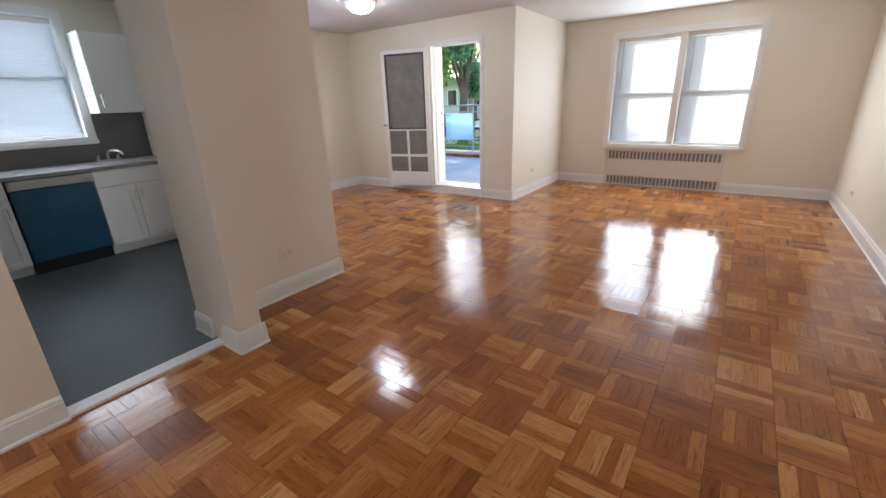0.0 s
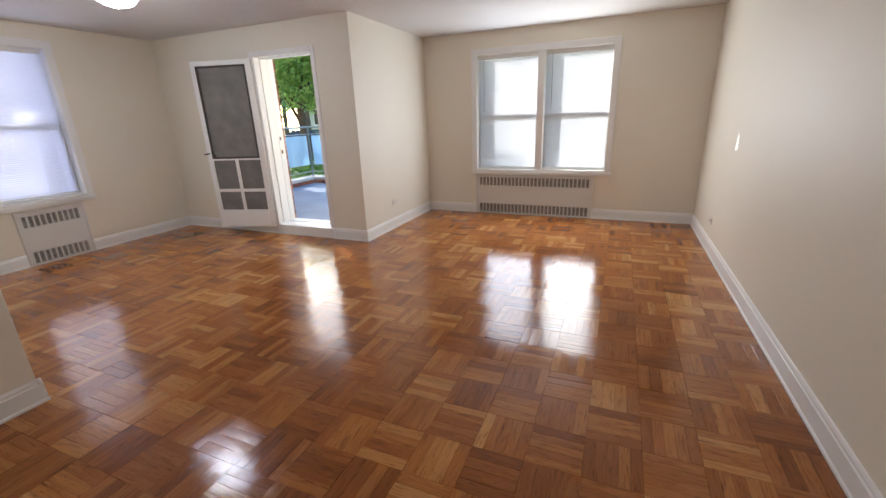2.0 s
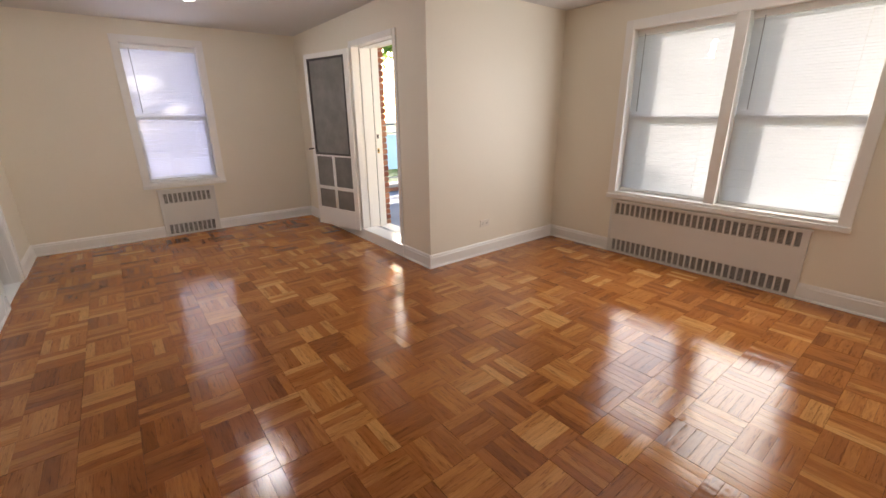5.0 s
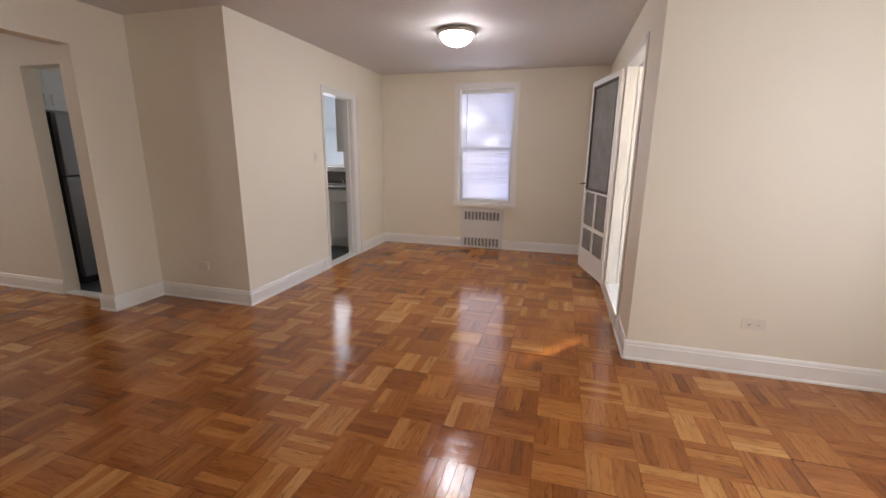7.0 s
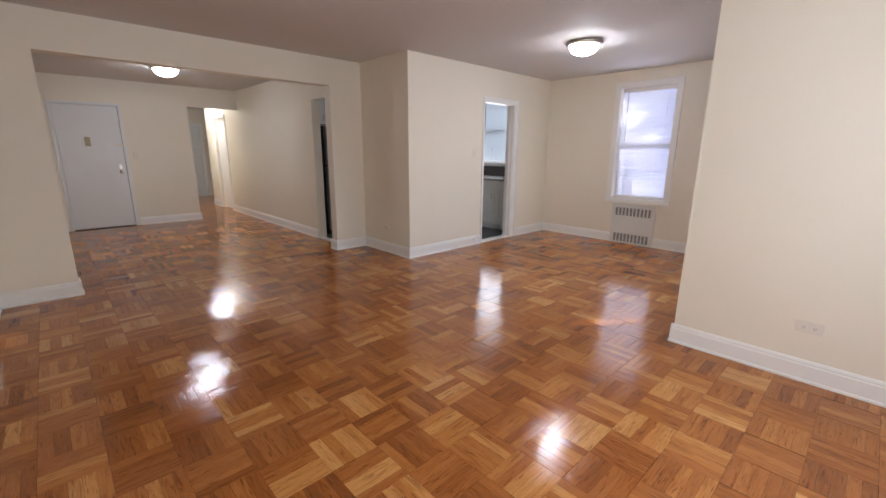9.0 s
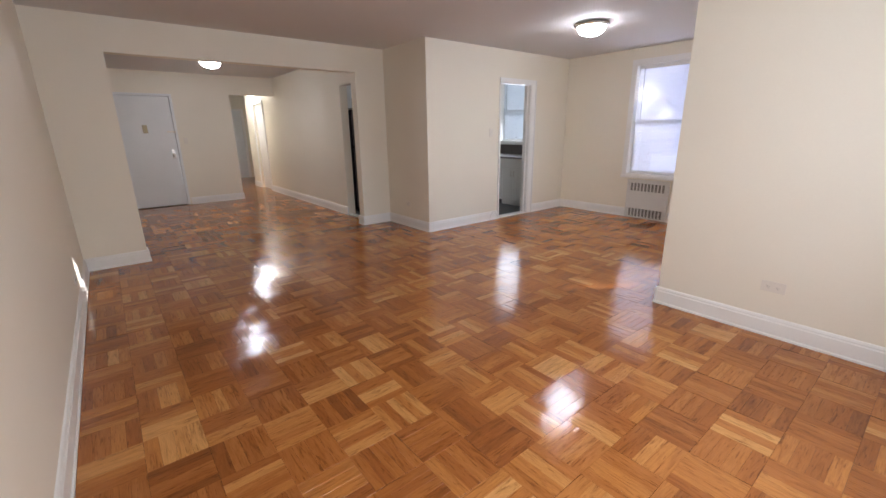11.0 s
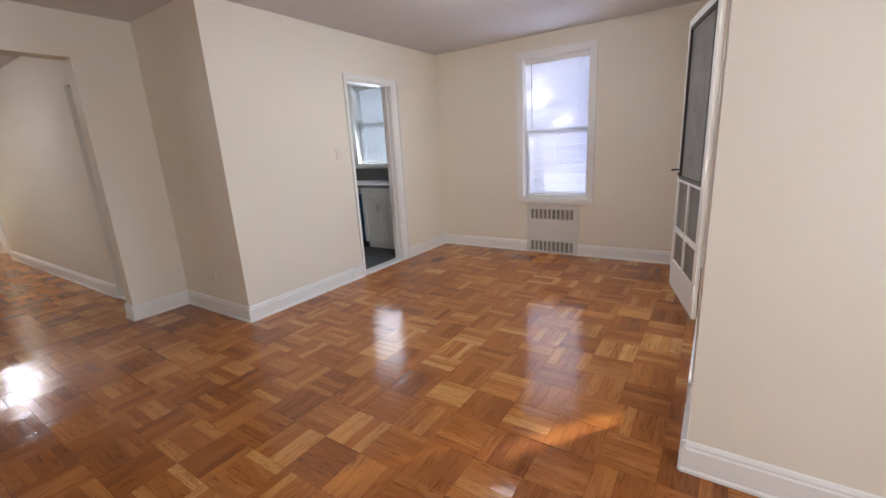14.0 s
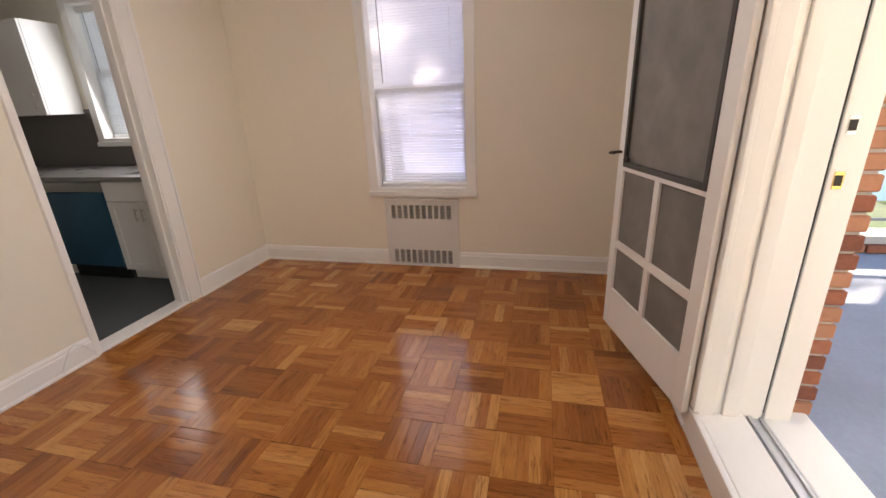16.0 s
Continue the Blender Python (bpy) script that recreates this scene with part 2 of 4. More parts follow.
M_CABW = surface("white_cabinet_lacquer", (0.86, 0.86, 0.84), 0.22, var=0.015, bump=0.03, spec=0.5)
M_COUNTER = surface("grey_stone_counter", (0.27, 0.26, 0.25), 0.3, var=0.18, big=5, fine=120, bump=0.04)
M_SPLASH = surface("dark_taupe_backsplash", (0.135, 0.122, 0.115), 0.35, var=0.08, big=2, fine=60, bump=0.04)
M_TEAL = surface("blue_film_on_steel", (0.02, 0.085, 0.145), 0.3, var=0.2, big=2.2, fine=15, bump=0.25, depth=0.004)
M_STEEL = surface("brushed_steel", (0.55, 0.55, 0.54), 0.32, metal=1.0, var=0.05, fine=150, bump=0.05)
M_NICKEL = surface("brushed_nickel", (0.62, 0.59, 0.55), 0.3, metal=1.0, var=0.06, fine=150, bump=0.03)
M_BRASS = surface("brass", (0.72, 0.5, 0.18), 0.3, metal=1.0, var=0.12, fine=60, bump=0.05)
M_BLACK = surface("black_enamel", (0.012, 0.012, 0.013), 0.4, var=0.2)
M_FRIDGE = surface("grey_fridge_steel", (0.24, 0.245, 0.25), 0.35, metal=0.7, var=0.04, fine=120, bump=0.04)
M_VINYL = surface("grey_vinyl_floor", (0.068, 0.076, 0.080), 0.55, var=0.1, big=3.0, fine=30, bump=0.06)
M_SCREENFR = surface("bronze_screen_frame", (0.05, 0.045, 0.04), 0.45, var=0.1, bump=0.05)
M_PLATE = surface("almond_wall_plate", (0.80, 0.75, 0.67), 0.35, var=0.01, bump=0)
M_SLOT = surface("outlet_slot", (0.08, 0.07, 0.06), 0.6, var=0.05, bump=0)
M_CONC = surface("grey_balcony_concrete", (0.26, 0.31, 0.41), 0.75, var=0.16, big=1.6, fine=40, bump=0.3, depth=0.004)
M_LEDGE = surface("pale_stone_coping", (0.58, 0.55, 0.52), 0.8, var=0.1, big=3, fine=40, bump=0.25)
M_RAIL = surface("grey_painted_rail", (0.30, 0.34, 0.36), 0.45, var=0.08, bump=0.05)
M_PANEL = leaf_material("pale_blue_frosted_panel", (0.55, 0.72, 0.88), (0.55, 0.72, 0.88))
M_GRASS = surface("mown_grass", (0.085, 0.16, 0.035), 0.9, var=0.4, big=0.8, fine=30, bump=0.6, depth=0.03)
M_ASPH = surface("asphalt", (0.055, 0.055, 0.058), 0.9, var=0.2, big=0.5, fine=80, bump=0.3)
M_BARK = surface("bark", (0.12, 0.085, 0.06), 0.9, var=0.3, big=3, fine=25, bump=0.6, depth=0.01)
M_POLE = surface("weathered_pole_wood", (0.28, 0.24, 0.21), 0.85, var=0.2, big=2, fine=30, bump=0.3)
M_CARW = surface("white_car_paint", (0.75, 0.76, 0.78), 0.2, var=0.01, bump=0, coat=0.6)
M_CARB = surface("dark_car_paint", (0.03, 0.04, 0.06), 0.2, var=0.02, bump=0, coat=0.6)
M_CARG = surface("car_glass", (0.02, 0.025, 0.03), 0.08, var=0.02, bump=0)
M_TYRE = surface("tyre_rubber", (0.02, 0.02, 0.02), 0.8, var=0.1)
M_MORTAR = surface("mortar", (0.42, 0.38, 0.34), 0.9, var=0.1, fine=60, bump=0.3)
M_UNDER = surface("dark_floor_joint", (0.07, 0.032, 0.014), 0.7, var=0.2)
M_FLOOR = parquet_material()
M_GLASS = glass_material()
M_SLAT = slat_material()
M_SCREEN = mesh_material()
M_BRICK = brick_material()
M_FARBRICK = brickwork_material()
M_LAMP = glow("lit_opal_glass", (0.98, 0.98, 1.0), LAMP_GLOW)
M_LAMP_DIM = glow("lit_opal_glass_foyer", (0.98, 0.98, 1.0), LAMP_GLOW * 0.9)
M_LAMP_HALL = glow("lit_opal_glass_hall", (1.0, 0.98, 0.95), LAMP_GLOW * 1.3)
M_LEAF = leaf_material("leaves", (0.15, 0.28, 0.06), (0.46, 0.60, 0.18))
M_LEAF2 = leaf_material("bluish_leaves", (0.11, 0.24, 0.13), (0.30, 0.46, 0.24))
M_HEDGE = leaf_material("hedge_leaves", (0.10, 0.20, 0.04), (0.22, 0.38, 0.09))

# ---- builders ----
def add_box(bm, x0, x1, y0, y1, z0, z1, bevel=0.0):
    r = bmesh.ops.create_cube(bm, size=1.0, matrix=Matrix.Translation(((x0 + x1) / 2, (y0 + y1) / 2, (z0 + z1) / 2)) @ Matrix.Diagonal((abs(x1 - x0), abs(y1 - y0), abs(z1 - z0), 1)))
    if bevel:
        edges = {e for v in r["verts"] for e in v.link_edges}
        bmesh.ops.bevel(bm, geom=list(edges), offset=bevel, segments=2, profile=0.6, affect="EDGES")


def add_tube(bm, a, b, r0, r1=None, n=10):
    a, b = Vector(a), Vector(b)
    d = b - a
    m = Matrix.Translation((a + b) / 2) @ d.to_track_quat("Z", "Y").to_matrix().to_4x4()
    bmesh.ops.create_cone(bm, cap_ends=True, segments=n, radius1=r0, radius2=r0 if r1 is None else r1, depth=d.length, matrix=m)


def lathe(bm, profile, centre, n=32, axis=None):
    """A turned shape: profile of (radius, height) about z, or about the given axis matrix."""
    rings = []
    for r, h in profile:
        ring = []
        for i in range(n):
            a = 2 * math.pi * i / n
            v = Vector((r * math.cos(a), r * math.sin(a), h))
            if axis is not None:
                v = axis @ v
            ring.append(bm.verts.new(v + Vector(centre)))
        rings.append(ring)
    for p, q in zip(rings, rings[1:]):
        for i in range(n):
            bm.faces.new((p[i], p[(i + 1) % n], q[(i + 1) % n], q[i]))
    for ring in (rings[0], rings[-1]):
        try:
            bm.faces.new(ring)
        except ValueError:
            pass
    bmesh.ops.recalc_face_normals(bm, faces=bm.faces)


def to_mesh(name, bm, material, smooth=False):
    me = bpy.data.meshes.new(name)
    bm.to_mesh(me)
    bm.free()
    me.materials.append(material)
    if smooth:
        me.polygons.foreach_set("use_smooth", [True] * len(me.polygons))
    return me


def part(name, bm, material, parent=None, label="", smooth=False):
    ob = new(name, to_mesh(name, bm, material, smooth))
    if parent is not None:
        ob.parent = parent
    if label:
        tagged(ob, label)
    return ob


def boxes(name, items, material, parent=None, label="", bevel=0.0):
    bm = bmesh.new()
    for it in items:
        add_box(bm, *it, bevel)
    return part(name, bm, material, parent, label)


def thing(name, label, category, group="", kind="", at=None):
    ob = new(name)
    ob.empty_display_size = 0.1
    if at is not None:
        ob.matrix_world = at
    return tagged(ob, label, category, group, kind)


def struct(name, items, material, label, category, bevel=0.0):
    return tagged(boxes(name, items, material, None, "", bevel), label, category, kind="structure")


def wall_x(x0, x1, y0, y1, z0, z1, holes=()):
    """Boxes of a wall that runs along x, with holes (x0, x1, z0, z1)."""
    out, at = [], x0
    for a, b, c, d in sorted(holes):
        if a > at:
            out.append((at, a, y0, y1, z0, z1))
        if c > z0:
            out.append((a, b, y0, y1, z0, c))
        if d < z1:
            out.append((a, b, y0, y1, d, z1))
        at = b
    if x1 > at:
        out.append((at, x1, y0, y1, z0, z1))
    return out


def wall_y(x0, x1, y0, y1, z0, z1, holes=()):
    return [(c, d, a, b, e, f) for a, b, c, d, e, f in wall_x(y0, y1, x0, x1, z0, z1, holes)]


# ---- the plan ----
XE, YN, XB, YB, XW, YK, XK = 1.205, 7.455, -2.505, 5.568, -5.635, 2.362, -2.576
YH0, YH1, XS, XJ, XF, YF = 1.18, 1.325, -2.11, 0.65, -2.30, -2.85
CEIL = 2.52
WIN_N, WIN_W, WIN_K = (-1.70, 0.095, 0.66, 2.225), (3.575, 4.345, 0.69, 2.285), (0.80, 1.68, 1.16, 2.31)
DOOR_B, DOOR_K = (-3.99, -2.985, 0.05, 2.20), (-4.66, -3.965, 0.0, 2.07)

struct("wall_east", [(XE, XE + 0.2, YF - 0.2, YN + 0.35, 0, CEIL)], M_WALL, "long cream-painted plaster wall beside the parquet", "wall")
struct("wall_north", wall_x(XB - 0.12, XE, YN, YN + 0.27, 0, CEIL, [WIN_N]), M_WALL, "cream-painted plaster wall round the double window", "wall")
struct("wall_nook", [(XB - 0.12, XB, YB, YN, 0, CEIL)], M_WALL, "cream-painted plaster wall with one outlet beside the balcony", "wall")
struct("wall_balcony", wall_x(XW, XB - 0.12, YB, YB + 0.36, 0, CEIL, [DOOR_B]), M_WALL, "cream-painted plaster wall with the balcony doorway", "wall")
struct("wall_west", wall_y(XW - 0.35, XW, -0.6, YB + 0.36, 0, CEIL, [WIN_K, WIN_W]), M_WALL, "cream-painted outer wall with the dining and kitchen windows", "wall")
struct("wall_kitchen_north", wall_x(XW, XK - 0.055, YK - 0.12, YK, 0, CEIL, [DOOR_K]), M_WALL, "cream-painted partition with the kitchen doorway", "wall")
struct("wall_kitchen_east", [(XK - 0.055, XK, YH0 + 0.0, YK, 0, CEIL)], M_WALL, "cream-painted end wall between kitchen and living room", "wall")
struct("wall_stub", [(XK, XS, YH0, YH1, 0, CEIL)], M_WALL, "cream-painted wall stub at the wide foyer opening", "wall")
struct("beam", [(XS, XJ, YH0, YH1, 2.187, CEIL)], M_WALL, "cream-painted beam over the wide foyer opening", "beam")
struct("wall_foyer_return", [(XJ, XE, YH0, YH1, 0, CEIL)], M_WALL, "cream-painted wall return at the foyer opening", "wall")
struct("wall_foyer_west", wall_y(XF - 0.13, XF, -0.6, YH0, 0, CEIL, [(0.40, YH0, 0.0, 2.10)]), M_WALL, "cream-painted foyer wall with the kitchen opening", "wall")
struct("wall_hall_west", wall_y(XF - 0.13, XF, -5.25, -0.6, 0, CEIL, [(-4.55, -3.80, 0.0, 2.06)]), M_WALL, "cream-painted foyer and hall wall with one door", "wall")
struct("wall_foyer_south", wall_x(XF, XE, YF - 0.13, YF, 0, CEIL, [(XF, -1.40, 0, 2.155), (-0.34, 0.53, 0, 2.09)]), M_WALL, "cream-painted foyer wall with the entrance door", "wall")
struct("wall_hall_east", [(-1.40, -1.27, -9.3, YF - 0.13, 0, CEIL)], M_WALL, "cream-painted hall wall", "wall")
struct("wall_hall_end", wall_x(-3.6, -1.40, -7.75, -7.6, 0, CEIL, [(-2.75, -1.95, 0, 2.05)]) + [(-3.6, XF - 0.13, -5.37, -5.25, 0, CEIL), (-3.75, -3.6, -9.3, -5.25, 0, CEIL)], M_WALL, "cream-painted far hall walls", "wall")
struct("wall_kitchen_south", [(XW, XF - 0.13, -0.72, -0.6, 0, CEIL)], M_WALL, "pale kitchen wall behind the refrigerator", "wall")
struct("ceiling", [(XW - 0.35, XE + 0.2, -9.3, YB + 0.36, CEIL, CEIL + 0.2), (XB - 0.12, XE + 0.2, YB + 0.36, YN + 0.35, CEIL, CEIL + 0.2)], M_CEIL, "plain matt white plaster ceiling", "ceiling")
floor = struct("floor", [(XF - 0.13, XE + 0.1, -9.3, YH0, -0.2, -0.008), (XK - 0.1, XE + 0.1, YH0, YN + 0.1, -0.2, -0.008), (XW - 0.1, XK - 0.1, YK - 0.12, YB + 0.02, -0.2, -0.008), (-3.75, XF - 0.13, -9.3, -5.25, -0.2, -0.008)], M_UNDER, "glossy worn oak block parquet floor", "floor")
struct("kitchen_floor", [(XW, XF - 0.09, -0.6, YH0, -0.2, 0.004), (XW, XK - 0.055, YH0, YK - 0.12, -0.2, 0.004)], M_VINYL, "smooth dark grey vinyl kitchen floor", "floor")

# door saddles in white
struct("threshold", [(XF - 0.09, XF + 0.005, 0.40, YH0, -0.008, 0.016)], M_TRIM, "white-painted saddle at the kitchen opening", "threshold", 0.004)
struct("threshold", [(DOOR_K[0], DOOR_K[1], YK - 0.125, YK + 0.005, -0.008, 0.016)], M_TRIM, "white-painted saddle under the kitchen doorway", "threshold", 0.004)


def baseboard(x0, y0, x1, y1, nx, ny):
    """A moulded skirting along a wall face; (nx, ny) points into the room."""
    bm = bmesh.new()
    prof = [(0, 0), (0.026, 0), (0.026, 0.012), (0.019, 0.02), (0.017, 0.105), (0.012, 0.112), (0.012, 0.122), (0.006, 0.134), (0, 0.138)]
    ends = [[bm.verts.new((x + nx * o, y + ny * o, z)) for o, z in prof] for x, y in ((x0, y0), (x1, y1))]
    k = len(prof)
    for i in range(k):
        bm.faces.new((ends[0][i], ends[0][(i + 1) % k], ends[1][(i + 1) % k], ends[1][i]))
    bm.faces.new(ends[0])
    bm.faces.new(ends[1])
    bmesh.ops.recalc_face_normals(bm, faces=bm.faces)
    return tagged(part("baseboard", bm, M_TRIM), "white gloss-painted moulded wooden baseboard", "baseboard", "baseboards", "structure")


RADN, RADW = (-1.71, -0.035), (3.625, 4.265)
E = 0.018
for x0, y0, x1, y1, nx, ny in [
        (XE, YH1, XE, YN, -1, 0), (XE, YF, XE, YH0, -1, 0), (XB, YN, RADN[0], YN, 0, -1), (RADN[1], YN, XE, YN, 0, -1),
        (XB, YB - E, XB, YN, 1, 0), (-2.978, YB, XB + E, YB, 0, -1), (XW, YB, -3.937, YB, 0, -1),
        (XW, YK, XW, RADW[0], 1, 0), (XW, RADW[1], XW, YB, 1, 0), (XW, YK, -4.775, YK, 0, 1), (-3.94, YK, XK + E, YK, 0, 1),
        (XK, YH1, XK, YK + E, 1, 0), (XK, YH1, XS + E, YH1, 0, 1), (XS, YH0 - E, XS, YH1 + E, 1, 0), (XF + 0.005, YH0, XS + E, YH0, 0, -1),
        (XK - 0.055 - E, YH0, XF - 0.13, YH0, 0, -1), (XJ - E, YH1, XE, YH1, 0, 1), (XJ, YH0 - E, XJ, YH1 + E, -1, 0), (XJ - E, YH0, XE, YH0, 0, -1),
        (XF, -3.73, XF, 0.40 + 0.0, 1, 0), (XF, -5.25, XF, -4.63, 1, 0), (-1.40 - E, YF, -0.40, YF, 0, 1), (0.59, YF, XE, YF, 0, 1),
        (-1.40, -9.15, -1.40, YF + E, -1, 0), (XW + 0.68, YK - 0.12, DOOR_K[0] - 0.02, YK - 0.12, 0, -1)]:
    baseboard(x0, y0, x1, y1, nx, ny)

# ---- windows ----
def window_unit(name, axis, face, out, hole, meets, mullions, label, sill=True, depth=0.34):
    """A double-hung window in a wall hole (a0, a1, z0, z1). axis 'x': wall runs along x; out: +1 or -1 away from the room."""
    a0, a1, z0, z1 = hole
    w = thing(name, label, "window", kind="structure")

    def bx(u0, u1, d0, d1, c, d):
        p, q = face + out * d0, face + out * d1
        p, q = min(p, q), max(p, q)
        return (u0, u1, p, q, c, d) if axis == "x" else (p, q, u0, u1, c, d)
    cw = 0.075
    boxes("casing", [bx(a0 - cw, a0 + 0.004, -0.018, -0.001, z0 - 0.065, z1 + cw), bx(a1 - 0.004, a1 + cw, -0.018, -0.001, z0 - 0.065, z1 + cw), bx(a0 + 0.004, a1 - 0.004, -0.018, -0.001, z1 - 0.004, z1 + cw)], M_TRIM, w, "white-painted window casing", 0.004)
    boxes("reveal_lining", [bx(a0 + 0.0005, a0 + 0.006, -0.001, depth, z0, z1), bx(a1 - 0.006, a1 - 0.0005, -0.001, depth, z0, z1), bx(a0 + 0.006, a1 - 0.006, -0.001, depth, z1 - 0.006, z1 - 0.0005)], M_TRIM, w)
    if sill:
        boxes("window_sill", [bx(a0 - cw - 0.006, a1 + cw + 0.006, -0.034, -0.001, z0 - 0.066, z0 - 0.022), bx(a0 + 0.001, a1 - 0.001, -0.02, depth, z0 - 0.02, z0 + 0.006)], M_TRIM, w, "white-painted window stool", 0.005)
    edges = [a0] + [m for mm in mullions for m in (mm - 0.045, mm + 0.045)] + [a1]
    for m in mullions:
        boxes("mullion", [bx(m - 0.045, m + 0.045, -0.006, depth, z0 - 0.02, z1)], M_TRIM, w, "", 0.004)
    for u0, u1 in zip(edges[::2], edges[1::2]):
        s = 0.045
        for lo, hi, dep, nm in ((z0, meets + 0.02, 0.102, "lower_sash"), (meets - 0.02, z1, 0.14, "upper_sash")):
            sash = boxes(nm, [bx(u0, u0 + s, dep, dep + 0.035, lo, hi), bx(u1 - s, u1, dep, dep + 0.035, lo, hi), bx(u0 + s, u1 - s, dep, dep + 0.035, lo, lo + 0.045), bx(u0 + s, u1 - s, dep, dep + 0.035, hi - 0.04, hi)], M_TRIM, w)
            g = boxes("pane", [bx(u0 + s, u1 - s, dep + 0.015, dep + 0.019, lo + 0.045, hi - 0.04)], M_GLASS, sash, "clear window glass")
            g.visible_shadow = False
    return w


window_unit("window_1", "x", YN, 1, WIN_N, 1.41, [-0.795], "wide white double window with two double-hung sashes", depth=0.262)
window_unit("window_2", "y", XW, -1, WIN_W, 1.465, [], "white double-hung window in the dining area")
window_unit("window_3", "y", XW, -1, WIN_K, 1.74, [], "white double-hung kitchen window over the counter")


def venetian_blind(axis, face, out, a0, a1, z0, z1, label, tilt=62, gap_a=0.004, gap_b=0.004, dep=0.084, notches=()):
    b = thing("venetian_blind", label, "blind", "window blinds")

    def place(u, d, z):
        return (u, face + out * d, z) if axis == "x" else (face + out * d, u, z)

    def bx(u0, u1, d0, d1, c, d):
        p, q = sorted((face + out * d0, face + out * d1))
        return (u0, u1, p, q, c, d) if axis == "x" else (p, q, u0, u1, c, d)
    u0, u1 = a0 + gap_a, a1 - gap_b
    boxes("headrail", [bx(u0, u1, dep - 0.022, dep + 0.016, z1 - 0.062, z1 - 0.0015)], M_CABW, b, "white steel headrail", 0.003)
    boxes("bottom_rail", [bx(u0 + 0.004, u1 - 0.004, dep - 0.014, dep + 0.014, z0 + 0.010, z0 + 0.036)], M_CABW, b, "", 0.004)

    def slat_piece(l0, l1):
        bm = bmesh.new()
        wdt, n = 0.0255, 4
        rows = []
        for i in range(n + 1):
            s = -1 + 2 * i / n
            rows.append([bm.verts.new((x, s * wdt / 2, 0.0022 * (1 - s * s))) for x in (l0, l1)])
        for p, q in zip(rows, rows[1:]):
            bm.faces.new((p[0], p[1], q[1], q[0]))
        return bm
    L = (u1 - u0) / 2 - 0.004
    me = to_mesh("slat", slat_piece(-L, L), M_SLAT, True)   # one curved slat, shared
    zz, uc = z0 + 0.048, (u0 + u1) / 2
    turn = 0 if axis == "x" else 90
    while zz < z1 - 0.058:
        own = me
        for n0, n1, nz0, nz1 in notches:   # gap added in the slats to throw a sun spot on the wall
            if nz0 < zz < nz1:
                e = random.uniform(-0.012, 0.012)
                bm = slat_piece(-L, n0 - uc + e)
                rest_ = slat_piece(n1 - uc + e, L)
                tmp = bpy.data.meshes.new("slat_end")
                rest_.to_mesh(tmp)
                rest_.free()
                bm.from_mesh(tmp)
                bpy.data.meshes.remove(tmp)
                own = to_mesh("slat", bm, M_SLAT, True)
        o = new("slat", own)
        o.parent = b
        o.matrix_basis = pose(*place(uc + random.uniform(-0.001, 0.001), dep, zz), 0, 0, turn) @ pose(0, 0, 0, (tilt + random.uniform(-2.5, 2.5)) * (-1 if (out > 0) == (axis == "x") else 1), random.uniform(-0.12, 0.12), 0)
        zz += 0.0215
    for f in (0.16, 0.84):
        u = u0 + f * (u1 - u0)
        bm = bmesh.new()
        add_tube(bm, place(u, dep - 0.015, z0 + 0.02), place(u, dep - 0.015, z1 - 0.02), 0.0011, n=5)
        part("ladder_cord", bm, M_CABW, b)
    bm = bmesh.new()
    u = u0 + 0.085
    add_tube(bm, place(u, dep - 0.03, z1 - 0.05), place(u + 0.004, dep - 0.028, z0 + (z1 - z0) * 0.52), 0.0042, n=6)
    part("tilt_wand", bm, M_GREYP, b, "clear grey tilt wand")
    return b


M_GREYP = surface("grey_plastic", (0.35, 0.35, 0.36), 0.3, var=0.03, bump=0)
venetian_blind("x", YN, 1, WIN_N[0], -0.84, WIN_N[2], WIN_N[3], "white mini blind, lowered, glowing with daylight, a few slats cut to pass sun", 66, gap_b=0.006, notches=[(-1.03, -0.99, 1.90, 2.06)])
venetian_blind("x", YN, 1, -0.75, WIN_N[1], WIN_N[2], WIN_N[3], "white mini blind, lowered, sunlit from outside", 66, gap_b=0.006)
venetian_blind("y", XW, -1, WIN_W[0], WIN_W[1], WIN_W[2] + 0.0, WIN_W[3], "white mini blind, lowered and shut, in the dining window", 55)
venetian_blind("y", XW, -1, WIN_K[0], WIN_K[1], WIN_K[2], WIN_K[3], "white mini blind, lowered, in the kitchen window", 56)


